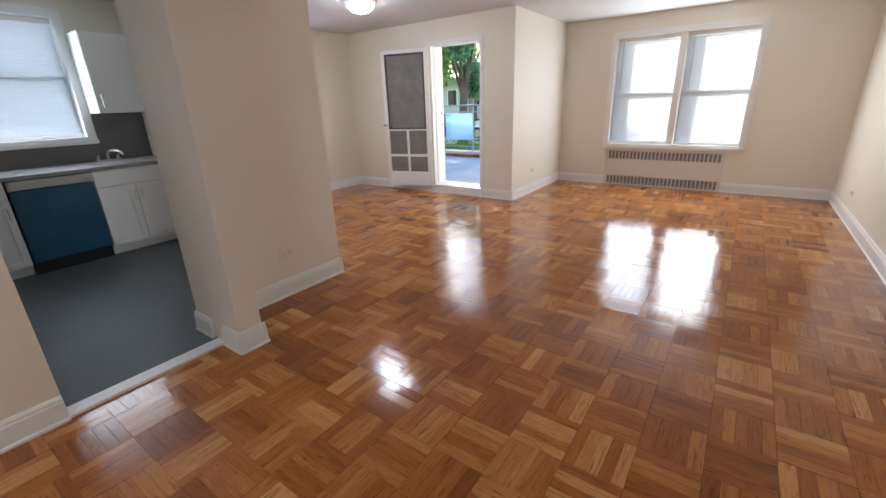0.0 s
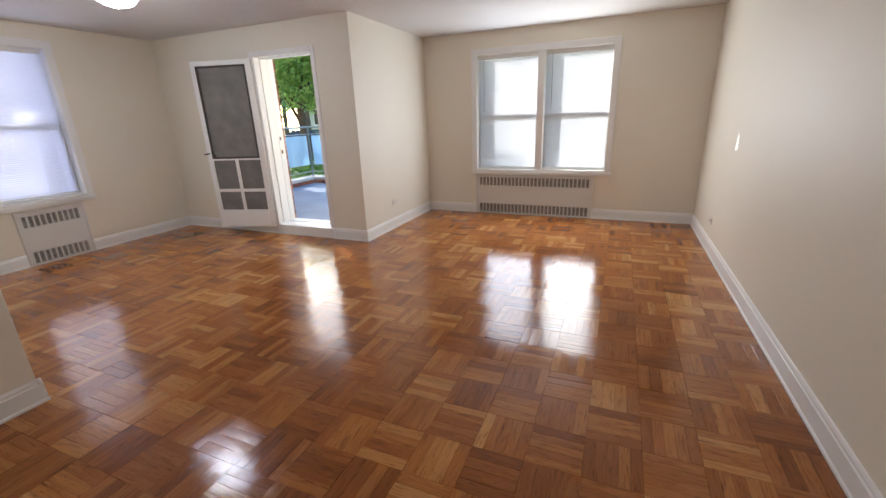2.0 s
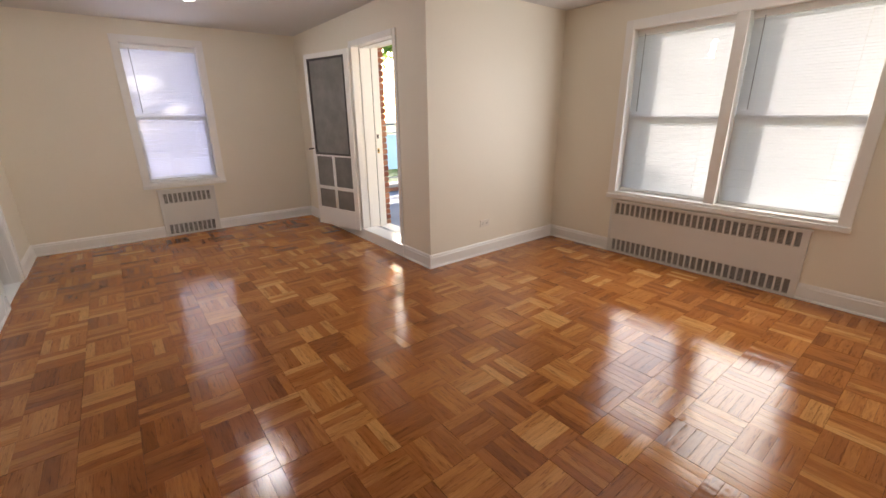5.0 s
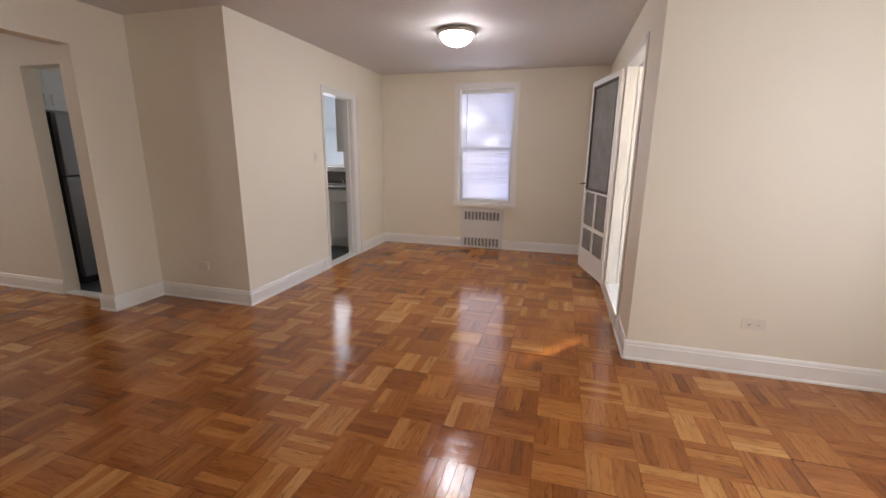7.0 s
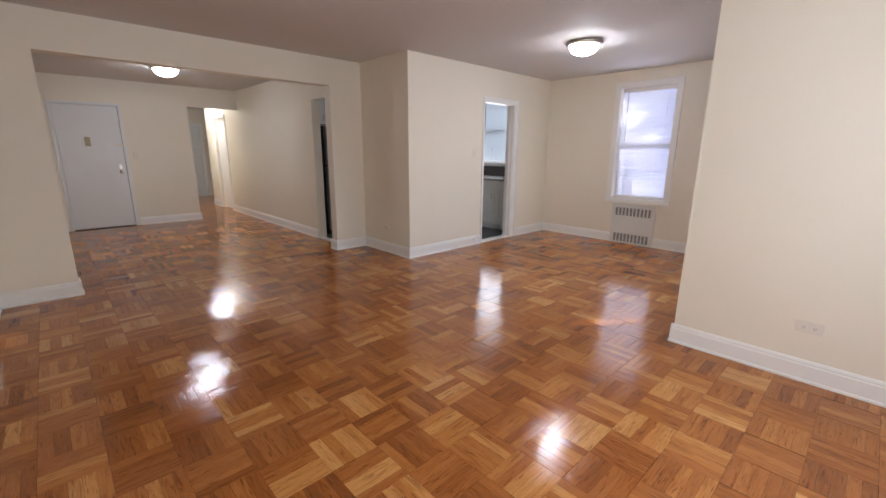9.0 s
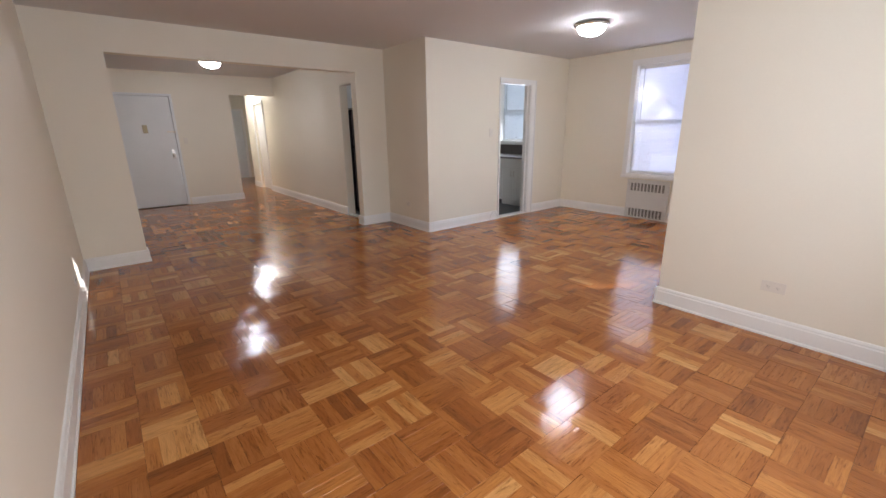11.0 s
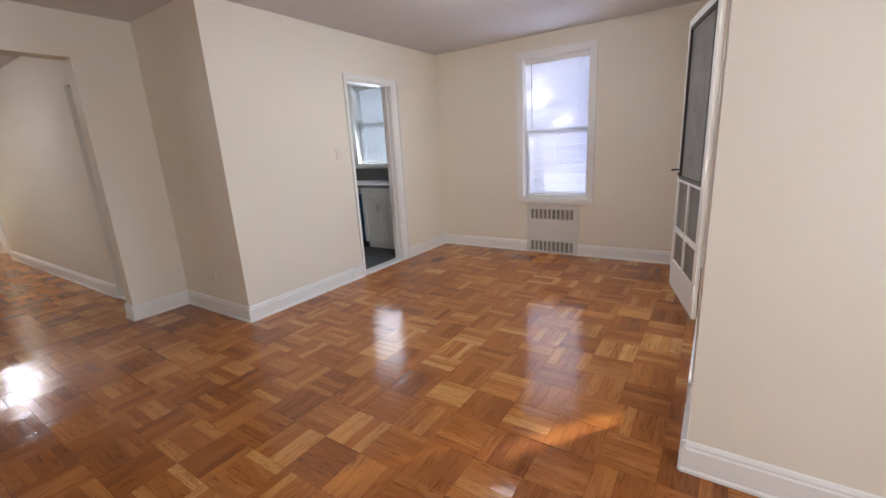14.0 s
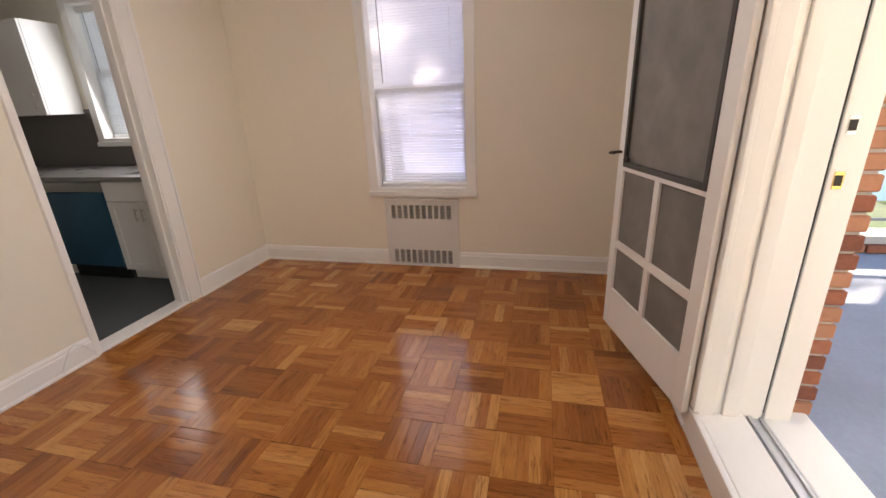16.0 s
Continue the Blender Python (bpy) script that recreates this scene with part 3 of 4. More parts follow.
# ---- heating covers under the windows ----
def radiator_cover(axis, face, out, a0, a1, top, bars, g0, g1, label):
    r = thing("radiator_cover", label, "radiator", "radiator covers")

    def bx(u0, u1, d0, d1, c, d):
        p, q = sorted((face - out * d0, face - out * d1))
        return (u0, u1, p, q, c, d) if axis == "x" else (p, q, u0, u1, c, d)
    grilles = ((0.022, 0.150), (0.425, 0.548))
    zs = [0.0, grilles[0][0], grilles[0][1], grilles[1][0], grilles[1][1], top]
    items = [bx(a0, g0, 0.0, 0.022, 0, top), bx(g1, a1, 0.0, 0.022, 0, top)]
    items += [bx(g0, g1, 0.0, 0.022, zs[i], zs[i + 1]) for i in (0, 2, 4)]
    for it in items:
        boxes("panel", [it], M_RAD, r)
    boxes("edge_trim", [bx(a0, a0 + 0.02, 0.022, 0.029, 0, top)], M_RAD, r, "", 0.002)
    boxes("edge_trim", [bx(a1 - 0.02, a1, 0.022, 0.029, 0, top)], M_RAD, r, "", 0.002)
    boxes("top_lip", [bx(a0 - 0.006, a1 + 0.006, 0.0, 0.036, top - 0.014, top + 0.004)], M_RAD, r, "", 0.003)
    for z0, z1 in grilles:
        # dark backing sheet paints the shade of the hollow behind the bars
        g = boxes("grille", [bx(g0, g1, 0.0005, 0.003, z0, z1)], M_DARK, r, "louvred outlet grille over a sheet darkened as shade")
        step = (g1 - g0) / bars
        for i in range(bars + 1):
            u = g0 + i * step
            boxes("grille_bar", [bx(u - 0.008, u + 0.008, 0.008, 0.021, z0, z1)], M_RAD, g)
        items = [bx(g0, g1, 0.004, 0.014, z0 + (k + 0.5) * (z1 - z0) / 10 - 0.0027, z0 + (k + 0.5) * (z1 - z0) / 10 + 0.0027) for k in range(10)]
        for it in items:
            boxes("louvre", [it], M_GRILLE, g)
    return r


M_GRILLE = surface("grille_wire", (0.46, 0.44, 0.41), 0.5, var=0.1, bump=0)
radiator_cover("x", YN, 1, RADN[0], RADN[1], 0.575, 29, -1.665, -0.078, "long off-white steel convector cover under the double window")
radiator_cover("y", XW, -1, RADW[0], RADW[1], 0.60, 10, 3.67, 4.21, "small off-white steel convector cover under the dining window")

# ---- balcony doorway ----
d = thing("door_1", "white layered wooden frame of the open balcony doorway", "door frame", kind="structure")
x0, x1, z0, z1 = DOOR_B
z0 = 0.13
boxes("casing", [(-3.935, -3.868, YB - 0.022, YB - 0.001, 0.14, 2.235), (-3.035, -2.98, YB - 0.012, YB - 0.001, 0.14, 2.235), (-3.868, -3.035, YB - 0.018, YB - 0.001, 2.176, 2.235)], M_TRIM, d, "", 0.004)
for y0, y1, xl, xr, zh in ((YB - 0.001, YB + 0.05, -3.872, -3.032, 2.175), (YB + 0.05, YB + 0.085, -3.892, -3.026, 2.18), (YB + 0.085, YB + 0.135, -3.880, -3.036, 2.17), (YB + 0.135, YB + 0.232, -3.904, -3.024, 2.18)):
    boxes("jamb_board", [(x0 + 0.001, xl, y0, y1, 0.08, z1 - 0.001)], M_TRIM, d, "", 0.003)
    boxes("jamb_board", [(xr, x1 - 0.001, y0, y1, 0.08, z1 - 0.001)], M_TRIM, d, "", 0.003)
    boxes("head_board", [(xl, xr, y0, y1, zh, z1 - 0.001)], M_TRIM, d, "", 0.003)
for u0, u1, v0, v1 in ((x0 + 0.001, -3.925, x0 + 0.001, -3.915), (-2.998, x1 - 0.001, -3.01, x1 - 0.001)):
    boxes("weatherstrip", [(u0, u1, YB + 0.232, YB + 0.248, z0, z1 - 0.001)], M_DARK, d, "black weatherstrip")
    boxes("outer_jamb", [(v0, v1, YB + 0.248, YB + 0.337, z0 - 0.03, z1 - 0.001)], M_TRIM, d, "", 0.004)
xs = -3.915
for z, mat, lab in ((1.225, M_STEEL, "steel strike plate"), (1.055, M_BRASS, "brass strike plate")):
    s_ = boxes("strike_plate", [(xs, xs + 0.0025, YB + 0.262, YB + 0.290, z - 0.028, z + 0.028)], mat, d, lab, 0.001)
    boxes("strike_hole", [(xs + 0.0025, xs + 0.0032, YB + 0.264, YB + 0.286, z - 0.017, z + 0.017)], M_DARK, s_)
struct("door_sill", [(-3.935, -2.98, YB - 0.024, YB + 0.0, -0.004, z0), (x0 + 0.0012, x1 - 0.0012, YB + 0.0, YB + 0.17, 0.052, z0), (x0 + 0.0012, x1 - 0.0012, YB + 0.246, YB + 0.42, 0.052, z0 - 0.02)], M_TRIM, "white-painted raised sill step under the balcony doorway", "sill", 0.006)
M_ALU = surface("dull_aluminium", (0.58, 0.60, 0.63), 0.42, metal=0.55, var=0.08, big=3, fine=90, bump=0.1)
struct("door_track", [(x0 + 0.0012, x1 - 0.0012, YB + 0.182, YB + 0.196, 0.052, z0 - 0.004), (x0 + 0.0012, x1 - 0.0012, YB + 0.196, YB + 0.224, 0.052, z0 - 0.016), (x0 + 0.0012, x1 - 0.0012, YB + 0.224, YB + 0.234, 0.052, z0 - 0.008)], M_ALU, "dull aluminium track set into the balcony door sill", "track", 0.002)

# the screen door, swung into the room on its hinges
sd = thing("screen_door", "white wooden screen door with grey mesh, standing open", "door", at=pose(-3.905, YB - 0.028, 0.0, 0, 0, 195.0))
W, T, ZB, ZT = 0.79, 0.028, 0.105, 2.165


def sdb(name, items, mat, label="", bevel=0.003, parent=None):
    return boxes(name, items, mat, parent or sd, label, bevel)


st = 0.062
sdb("stile", [(0.0, st + 0.012, 0, T, ZB, ZT)], M_TRIM)
sdb("stile", [(W - st, W, 0, T, ZB, ZT)], M_TRIM)
sdb("top_rail", [(st + 0.012, W - st, 0, T, ZT - 0.055, ZT)], M_TRIM)
sdb("bottom_rail", [(st + 0.012, W - st, 0, T, ZB, 0.335)], M_TRIM)
sdb("lock_rail", [(st + 0.012, W - st, 0, T, 0.985, 1.006)], M_TRIM)
sdb("muntin", [(st + 0.012, W - st, 0, T, 0.575, 0.615)], M_TRIM)
mid = (W + 0.012) / 2
sdb("muntin", [(mid - 0.02, mid + 0.02, 0, T, 0.335, 0.575)], M_TRIM)
sdb("muntin", [(mid - 0.02, mid + 0.02, 0, T, 0.615, 0.985)], M_TRIM)
u0, u1, c, e = st + 0.012, W - st, 1.006, ZT - 0.055
sdb("screen_frame", [(u0, u0 + 0.022, T * 0.3, T + 0.004, c, e), (u1 - 0.022, u1, T * 0.3, T + 0.004, c, e), (u0 + 0.022, u1 - 0.022, T * 0.3, T + 0.004, c, c + 0.024), (u0 + 0.022, u1 - 0.022, T * 0.3, T + 0.004, e - 0.024, e)], M_SCREENFR, "dark bronze screen frame", 0.002)
sdb("screen_mesh", [(u0 + 0.02, u1 - 0.02, T * 0.45, T * 0.55, c + 0.02, e - 0.02)], M_SCREEN, "grey fly-screen mesh", 0)
for p, q in ((u0, mid - 0.02), (mid + 0.02, u1)):
    for r, s in ((0.335, 0.575), (0.615, 0.985)):
        sdb("screen_mesh", [(p, q, T * 0.45, T * 0.55, r, s)], M_SCREEN, "grey fly-screen mesh", 0)
bm = bmesh.new()
add_tube(bm, (W - 0.03, T, 1.075), (W - 0.03, T + 0.045, 1.075), 0.007)
add_tube(bm, (W - 0.045, T + 0.042, 1.075), (W + 0.012, T + 0.042, 1.068), 0.009, 0.007)
part("latch_handle", bm, M_SCREENFR, sd, "dark latch handle")
bm = bmesh.new()
lathe(bm, [(0.0, 0.0), (0.016, 0.0), (0.018, 0.008), (0.012, 0.016), (0.006, 0.02)], (0, 0, 0), 14)
bmesh.ops.transform(bm, matrix=pose(W - 0.10, T, 1.045, -90, 0, 0), verts=bm.verts)
part("latch_rose", bm, M_SCREENFR, sd)
for z in (0.30, 1.15, 2.0):
    bm = bmesh.new()
    add_tube(bm, (-0.008, T + 0.004, z - 0.04), (-0.008, T + 0.004, z + 0.04), 0.007, n=8)
    part("hinge", bm, M_TRIM, sd, "painted-over hinge")

# ---- kitchen doorway and other frames ----
k = thing("door_2", "white-painted wooden frame of the open kitchen doorway", "door frame", kind="structure")
a, b_, _, zt = DOOR_K
boxes("casing", [(a - 0.115, a, YK - 0.0, YK + 0.018, 0, zt + 0.06), (b_, b_ + 0.03, YK, YK + 0.018, 0, zt + 0.06), (a, b_, YK, YK + 0.018, zt, zt + 0.06)], M_TRIM, k, "", 0.004)
boxes("casing_bead", [(a - 0.115, a - 0.097, YK + 0.018, YK + 0.027, 0, zt + 0.06), (b_ + 0.018, b_ + 0.03, YK + 0.018, YK + 0.024, 0, zt + 0.06), (a - 0.097, b_ + 0.018, YK + 0.018, YK + 0.025, zt + 0.045, zt + 0.06)], M_TRIM, k, "", 0.002)
boxes("jamb_lining", [(a - 0.002, a + 0.014, YK - 0.12, YK + 0.01, 0.016, zt), (b_ - 0.014, b_ + 0.002, YK - 0.12, YK + 0.01, 0.016, zt), (a + 0.014, b_ - 0.014, YK - 0.12, YK + 0.01, zt - 0.014, zt)], M_TRIM, k)
boxes("door_stop", [(a + 0.014, a + 0.026, YK - 0.08, YK - 0.045, 0.016, zt - 0.014)], M_TRIM, k)
bm = bmesh.new()
for i in range(7):
    p, q = i / 7, (i + 1) / 7
    f = lambda s: (b_ + 0.03 + 0.22 * s, YK + 0.024 + 0.01 * math.sin(3 * s), 0.02 + 0.12 * math.sin(math.pi * min(1, s * 1.15)) + 0.01 * s)
    add_tube(bm, f(p), f(q), 0.0035, n=6)
tagged(part("phone_cable", bm, M_CABW), "short white loose cable along the baseboard", "cable")

M_VIEWER = surface("tarnished_brass_plate", (0.36, 0.31, 0.2), 0.4, metal=0.4, var=0.1, bump=0)
fd = thing("door_3", "pale grey flush steel entrance door, shut", "door", kind="structure")
boxes("door_leaf", [(-0.325, 0.515, YF - 0.06, YF - 0.016, 0.015, 2.075)], M_DOORP, fd, "", 0.003)
boxes("door_frame", [(-0.375, -0.33, YF - 0.1, YF + 0.008, 0, 2.125), (0.52, 0.565, YF - 0.1, YF + 0.008, 0, 2.125), (-0.33, 0.52, YF - 0.1, YF + 0.008, 2.08, 2.125)], M_DOORP, fd, "", 0.004)
boxes("door_stop", [(-0.33, -0.315, YF - 0.1, YF - 0.062, 0, 2.08), (0.505, 0.52, YF - 0.1, YF - 0.062, 0, 2.08), (-0.315, 0.505, YF - 0.1, YF - 0.062, 2.06, 2.08)], M_DOORP, fd)
boxes("saddle", [(-0.33, 0.52, YF - 0.1, YF + 0.01, -0.006, 0.012)], M_DARK, fd, "dark worn door saddle")
boxes("viewer_plate", [(0.10, 0.175, YF - 0.016, YF - 0.004, 1.41, 1.56)], M_VIEWER, fd, "almond door viewer plate", 0.004)
boxes("lock_plate", [(-0.275, -0.225, YF - 0.016, YF - 0.008, 0.93, 1.10)], M_NICKEL, fd, "nickel lock plate", 0.004)
bm = bmesh.new()
lathe(bm, [(0.0, 0.0), (0.012, 0.0), (0.012, 0.03), (0.027, 0.042), (0.029, 0.055), (0.02, 0.068), (0.0, 0.07)], (0, 0, 0), 16)
bmesh.ops.transform(bm, matrix=pose(-0.25, YF - 0.008, 0.985, -90, 0, 0), verts=bm.verts)
part("door_knob", bm, M_NICKEL, fd, "round nickel knob", True)
boxes("chain_lock", [(-0.345, -0.30, YF - 0.016, YF + 0.012, 1.41, 1.45), (-0.30, -0.20, YF - 0.016, YF - 0.006, 1.42, 1.445)], M_PLATE, fd, "", 0.003)
for z in (0.28, 1.82):
    boxes("hinge", [(0.512, 0.545, YF - 0.02, YF - 0.004, z - 0.05, z + 0.05)], M_DOORP, fd, "painted-over hinge", 0.002)
hd = thing("door_4", "white hall door in its casing, shut", "door", kind="structure")
boxes("casing", [(XF - 0.005, XF + 0.018, -4.62, -4.55, 0, 2.12), (XF - 0.005, XF + 0.018, -3.80, -3.73, 0, 2.12), (XF - 0.005, XF + 0.018, -4.55, -3.80, 2.06, 2.12)], M_TRIM, hd, "", 0.004)
boxes("door_leaf", [(XF - 0.09, XF - 0.05, -4.55, -3.80, 0.01, 2.06)], M_TRIM, hd)
he = thing("door_5", "pale grey hall door at the far end", "door", kind="structure")
boxes("door_leaf", [(-2.75, -1.95, -7.65, -7.61, -0.006, 2.05)], M_DOORP, he)
boxes("casing", [(-2.82, -2.75, -7.599, -7.58, 0, 2.11), (-1.95, -1.88, -7.599, -7.58, 0, 2.11), (-2.75, -1.95, -7.599, -7.58, 2.05, 2.11)], M_TRIM, he, "", 0.004)
bm = bmesh.new()
lathe(bm, [(0.0, 0.0), (0.012, 0.0), (0.012, 0.03), (0.027, 0.042), (0.02, 0.066), (0.0, 0.07)], (0, 0, 0), 12)
bmesh.ops.transform(bm, matrix=pose(-2.03, -7.61, 1.0, -90, 0, 0), verts=bm.verts)
part("door_knob", bm, M_NICKEL, he, "round nickel knob")


# ---- outlets and switches ----
def wall_plate(name, pos, rz, w, h, label, category, kind):
    """A plate standing off a wall; its own -y faces the room."""
    p = thing(name, label, category, "wall plates", at=pose(*pos, 0, 0, rz))
    boxes("plate", [(-w / 2, w / 2, -0.006, 0.0, -h / 2, h / 2)], M_PLATE, p, "", 0.002)
    if kind == "outlet":
        for s in (-1, 1):
            u = s * w * 0.19
            f = boxes("socket", [(u - 0.016, u + 0.016, -0.0085, -0.006, -0.014, 0.014)], M_PLATE, p, "", 0.001)
            boxes("slot", [(u - 0.007, u - 0.005, -0.0092, -0.0085, -0.004, 0.006), (u + 0.005, u + 0.007, -0.0092, -0.0085, -0.004, 0.006), (u - 0.002, u + 0.002, -0.0092, -0.0085, -0.011, -0.007)], M_SLOT, f)
    else:
        boxes("toggle", [(-0.005, 0.005, -0.016, -0.006, -0.006, 0.012)], M_PLATE, p, "", 0.002)
    return p


wall_plate("outlet", (XB, 6.298, 0.347), 90, 0.135, 0.074, "almond duplex outlet on the nook wall", "outlet", "outlet")
wall_plate("outlet", (XK, 1.86, 0.34), 90, 0.118, 0.072, "almond duplex outlet on the end wall", "outlet", "outlet")
wall_plate("outlet", (XE, 2.62, 0.27), -90, 0.118, 0.072, "almond duplex outlet on the long wall", "outlet", "outlet")
wall_plate("outlet", (XE, 6.38, 0.31), -90, 0.118, 0.072, "almond duplex outlet near the window corner", "outlet", "outlet")
wall_plate("light_switch", (-3.775, YK, 1.345), 180, 0.072, 0.115, "almond toggle switch beside the kitchen doorway", "switch", "switch")
wall_plate("light_switch", (-0.488, YF, 1.255), 180, 0.072, 0.115, "almond toggle switch beside the entrance door", "switch", "switch")


# ---- ceiling lamps ----
def ceiling_lamp(x, y, label, bulb=None):
    c = thing("ceiling_lamp", label, "ceiling lamp", "ceiling lamps", at=pose(x, y, CEIL))
    bm = bmesh.new()
    lathe(bm, [(0.10, 0.0), (0.176, -0.004), (0.190, -0.016), (0.189, -0.030), (0.176, -0.042), (0.158, -0.046), (0.150, -0.040)], (0, 0, 0), 40)
    part("rim", bm, M_NICKEL, c, "brushed nickel rim", True)
    bm = bmesh.new()
    lathe(bm, [(0.156, -0.040), (0.150, -0.062), (0.132, -0.092), (0.100, -0.117), (0.058, -0.132), (0.012, -0.137)], (0, 0, 0), 40)
    part("shade", bm, bulb or M_LAMP, c, "lit opal glass bowl", True)
    bm = bmesh.new()
    lathe(bm, [(0.0, -0.162), (0.007, -0.159), (0.010, -0.151), (0.006, -0.144), (0.012, -0.136)], (0, 0, 0), 16)
    part("finial", bm, M_NICKEL, c, "nickel finial", True)
    return c


ceiling_lamp(-3.68, 4.0, "round flush ceiling lamp with nickel rim over the dining area")
ceiling_lamp(-0.745, -0.875, "round flush ceiling lamp with nickel rim in the foyer", M_LAMP_DIM)
ceiling_lamp(-2.0, -4.5, "round flush ceiling lamp with nickel rim in the hall", M_LAMP_HALL)


# ---- kitchen ----
def bar_handle(parent, p, length, axis_z=True, out=(1, 0, 0)):
    bm = bmesh.new()
    p, o = Vector(p), Vector(out)
    dirv = Vector((0, 0, 1)) if axis_z else Vector((0, 1, 0))
    a, b2 = p - dirv * length / 2 + o * 0.028, p + dirv * length / 2 + o * 0.028
    add_tube(bm, a, b2, 0.0055, n=8)
    for s in (-0.35, 0.35):
        q = p + dirv * length * s
        add_tube(bm, q, q + o * 0.028, 0.0045, n=8)
    return part("handle", bm, M_NICKEL, parent, "brushed nickel bar handle")


def shaker_front(name, parent, x, y0, y1, z0, z1, fr=0.055):
    f = boxes(name, [(x, x + 0.012, y0, y1, z0, z1)], M_CABW, parent, "", 0.0)
    if fr:
        boxes("frame", [(x + 0.012, x + 0.02, y0, y0 + fr, z0, z1), (x + 0.012, x + 0.02, y1 - fr, y1, z0, z1), (x + 0.012, x + 0.02, y0 + fr, y1 - fr, z0, z0 + fr), (x + 0.012, x + 0.02, y0 + fr, y1 - fr, z1 - fr, z1)], M_CABW, f, "", 0.0015)
    return f


XC = -4.985   # carcass front of the base units


def base_cabinet(y0, y1, label, doors=2, drawer=True):
    c = thing("base_cabinet", label, "cabinet", "base cabinets")
    boxes("carcass", [(XW + 0.004, XC, y0, y1, 0.10, 0.868), (XW + 0.004, XC - 0.05, y0 + 0.001, y1 - 0.001, 0.004, 0.10)], M_CABW, c)
    zt = 0.862
    if drawer:
        dr = shaker_front("false_drawer", c, XC, y0 + 0.003, y1 - 0.003, 0.705, zt, 0)
        boxes("face", [(XC + 0.012, XC + 0.02, y0 + 0.003, y1 - 0.003, 0.705, zt)], M_CABW, dr, "", 0.002)
        zt = 0.699
    step = (y1 - y0) / doors
    for i in range(doors):
        dd = shaker_front("door", c, XC, y0 + i * step + 0.003, y0 + (i + 1) * step - 0.003, 0.104, zt)
        if doors == 2:
            yy = y0 + step + (-0.032 if i == 0 else 0.032)
        else:
            yy = y1 - 0.035
        bar_handle(dd, (XC + 0.02, yy, zt - 0.10), 0.105)
    return c


base_cabinet(1.445, 2.105, "white shaker sink cabinet with two doors beside the dishwasher")
base_cabinet(0.22, 0.825, "white shaker base cabinet with nickel handle", 1)
base_cabinet(-0.59, 0.215, "white shaker base cabinet at the kitchen end", 2)
tagged(boxes("filler_panel", [(XC - 0.02, XC + 0.012, 2.108, YK - 0.123, 0.10, 0.868), (XC - 0.07, XC - 0.05, 2.108, YK - 0.123, 0.004, 0.10)], M_CABW), "white cabinet filler strip between sink cabinet and wall", "filler")

dw = thing("dishwasher", "steel dishwasher still wrapped in blue protective film", "dishwasher")
boxes("door", [(XC - 0.005, XC + 0.03, 0.836, 1.436, 0.125, 0.775)], M_TEAL, dw, "blue protective film on the steel door", 0.004)
boxes("control_strip", [(XC - 0.005, XC + 0.034, 0.836, 1.436, 0.78, 0.862)], M_STEEL, dw, "brushed steel control strip", 0.006)
boxes("tub", [(XW + 0.03, XC - 0.006, 0.838, 1.434, 0.10, 0.864)], M_BLACK, dw)
boxes("toe_panel", [(XC - 0.03, XC - 0.008, 0.838, 1.434, 0.004, 0.12)], M_BLACK, dw, "black toe panel")

# worktop with a sink cut-out
SY0, SY1, SX0, SX1 = 1.53, 2.03, -5.50, -5.08
wt = tagged(boxes("worktop", [(XW + 0.003, XC + 0.035, -0.595, SY0, 0.87, 0.905), (XW + 0.003, XC + 0.035, SY1, YK - 0.123, 0.87, 0.905), (XW + 0.003, SX0, SY0, SY1, 0.87, 0.905), (SX1, XC + 0.035, SY0, SY1, 0.87, 0.905)], M_COUNTER, None, "", 0.0), "grey stone worktop along the kitchen wall", "worktop")
sk = thing("sink", "stainless steel sink bowl set into the worktop", "sink")
boxes("bowl", [(SX0, SX1, SY0, SY1, 0.70, 0.706), (SX0, SX0 + 0.006, SY0, SY1, 0.706, 0.902), (SX1 - 0.006, SX1, SY0, SY1, 0.706, 0.902), (SX0 + 0.006, SX1 - 0.006, SY0, SY0 + 0.006, 0.706, 0.902), (SX0 + 0.006, SX1 - 0.006, SY1 - 0.006, SY1, 0.706, 0.902)], M_STEEL, sk)
bm = bmesh.new()
lathe(bm, [(0.0, 0.0), (0.04, 0.0), (0.042, 0.003), (0.02, 0.004), (0.0, 0.002)], ((SX0 + SX1) / 2, 1.78, 0.706), 20)
part("drain", bm, M_DARK, sk)
fa = thing("faucet", "chrome kitchen faucet with a curved spout", "faucet")
boxes("deck_plate", [(-5.58, -5.525, 1.66, 1.90, 0.905, 0.918)], M_STEEL, fa, "", 0.004)
bm = bmesh.new()
pts = [(-5.553, 1.78, 0.918), (-5.553, 1.78, 0.965), (-5.54, 1.79, 0.995), (-5.50, 1.80, 1.01), (-5.43, 1.83, 1.012), (-5.37, 1.85, 1.0), (-5.345, 1.86, 0.975)]
for p, q in zip(pts, pts[1:]):
    add_tube(bm, p, q, 0.0125, n=10)
part("spout", bm, M_STEEL, fa)
for y in (1.69, 1.87):
    bm = bmesh.new()
    add_tube(bm, (-5.553, y, 0.918), (-5.553, y, 0.955), 0.017, 0.014, 12)
    add_tube(bm, (-5.553, y, 0.958), (-5.49, y, 0.972), 0.007, 0.005, 8)
    part("tap_handle", bm, M_STEEL, fa)
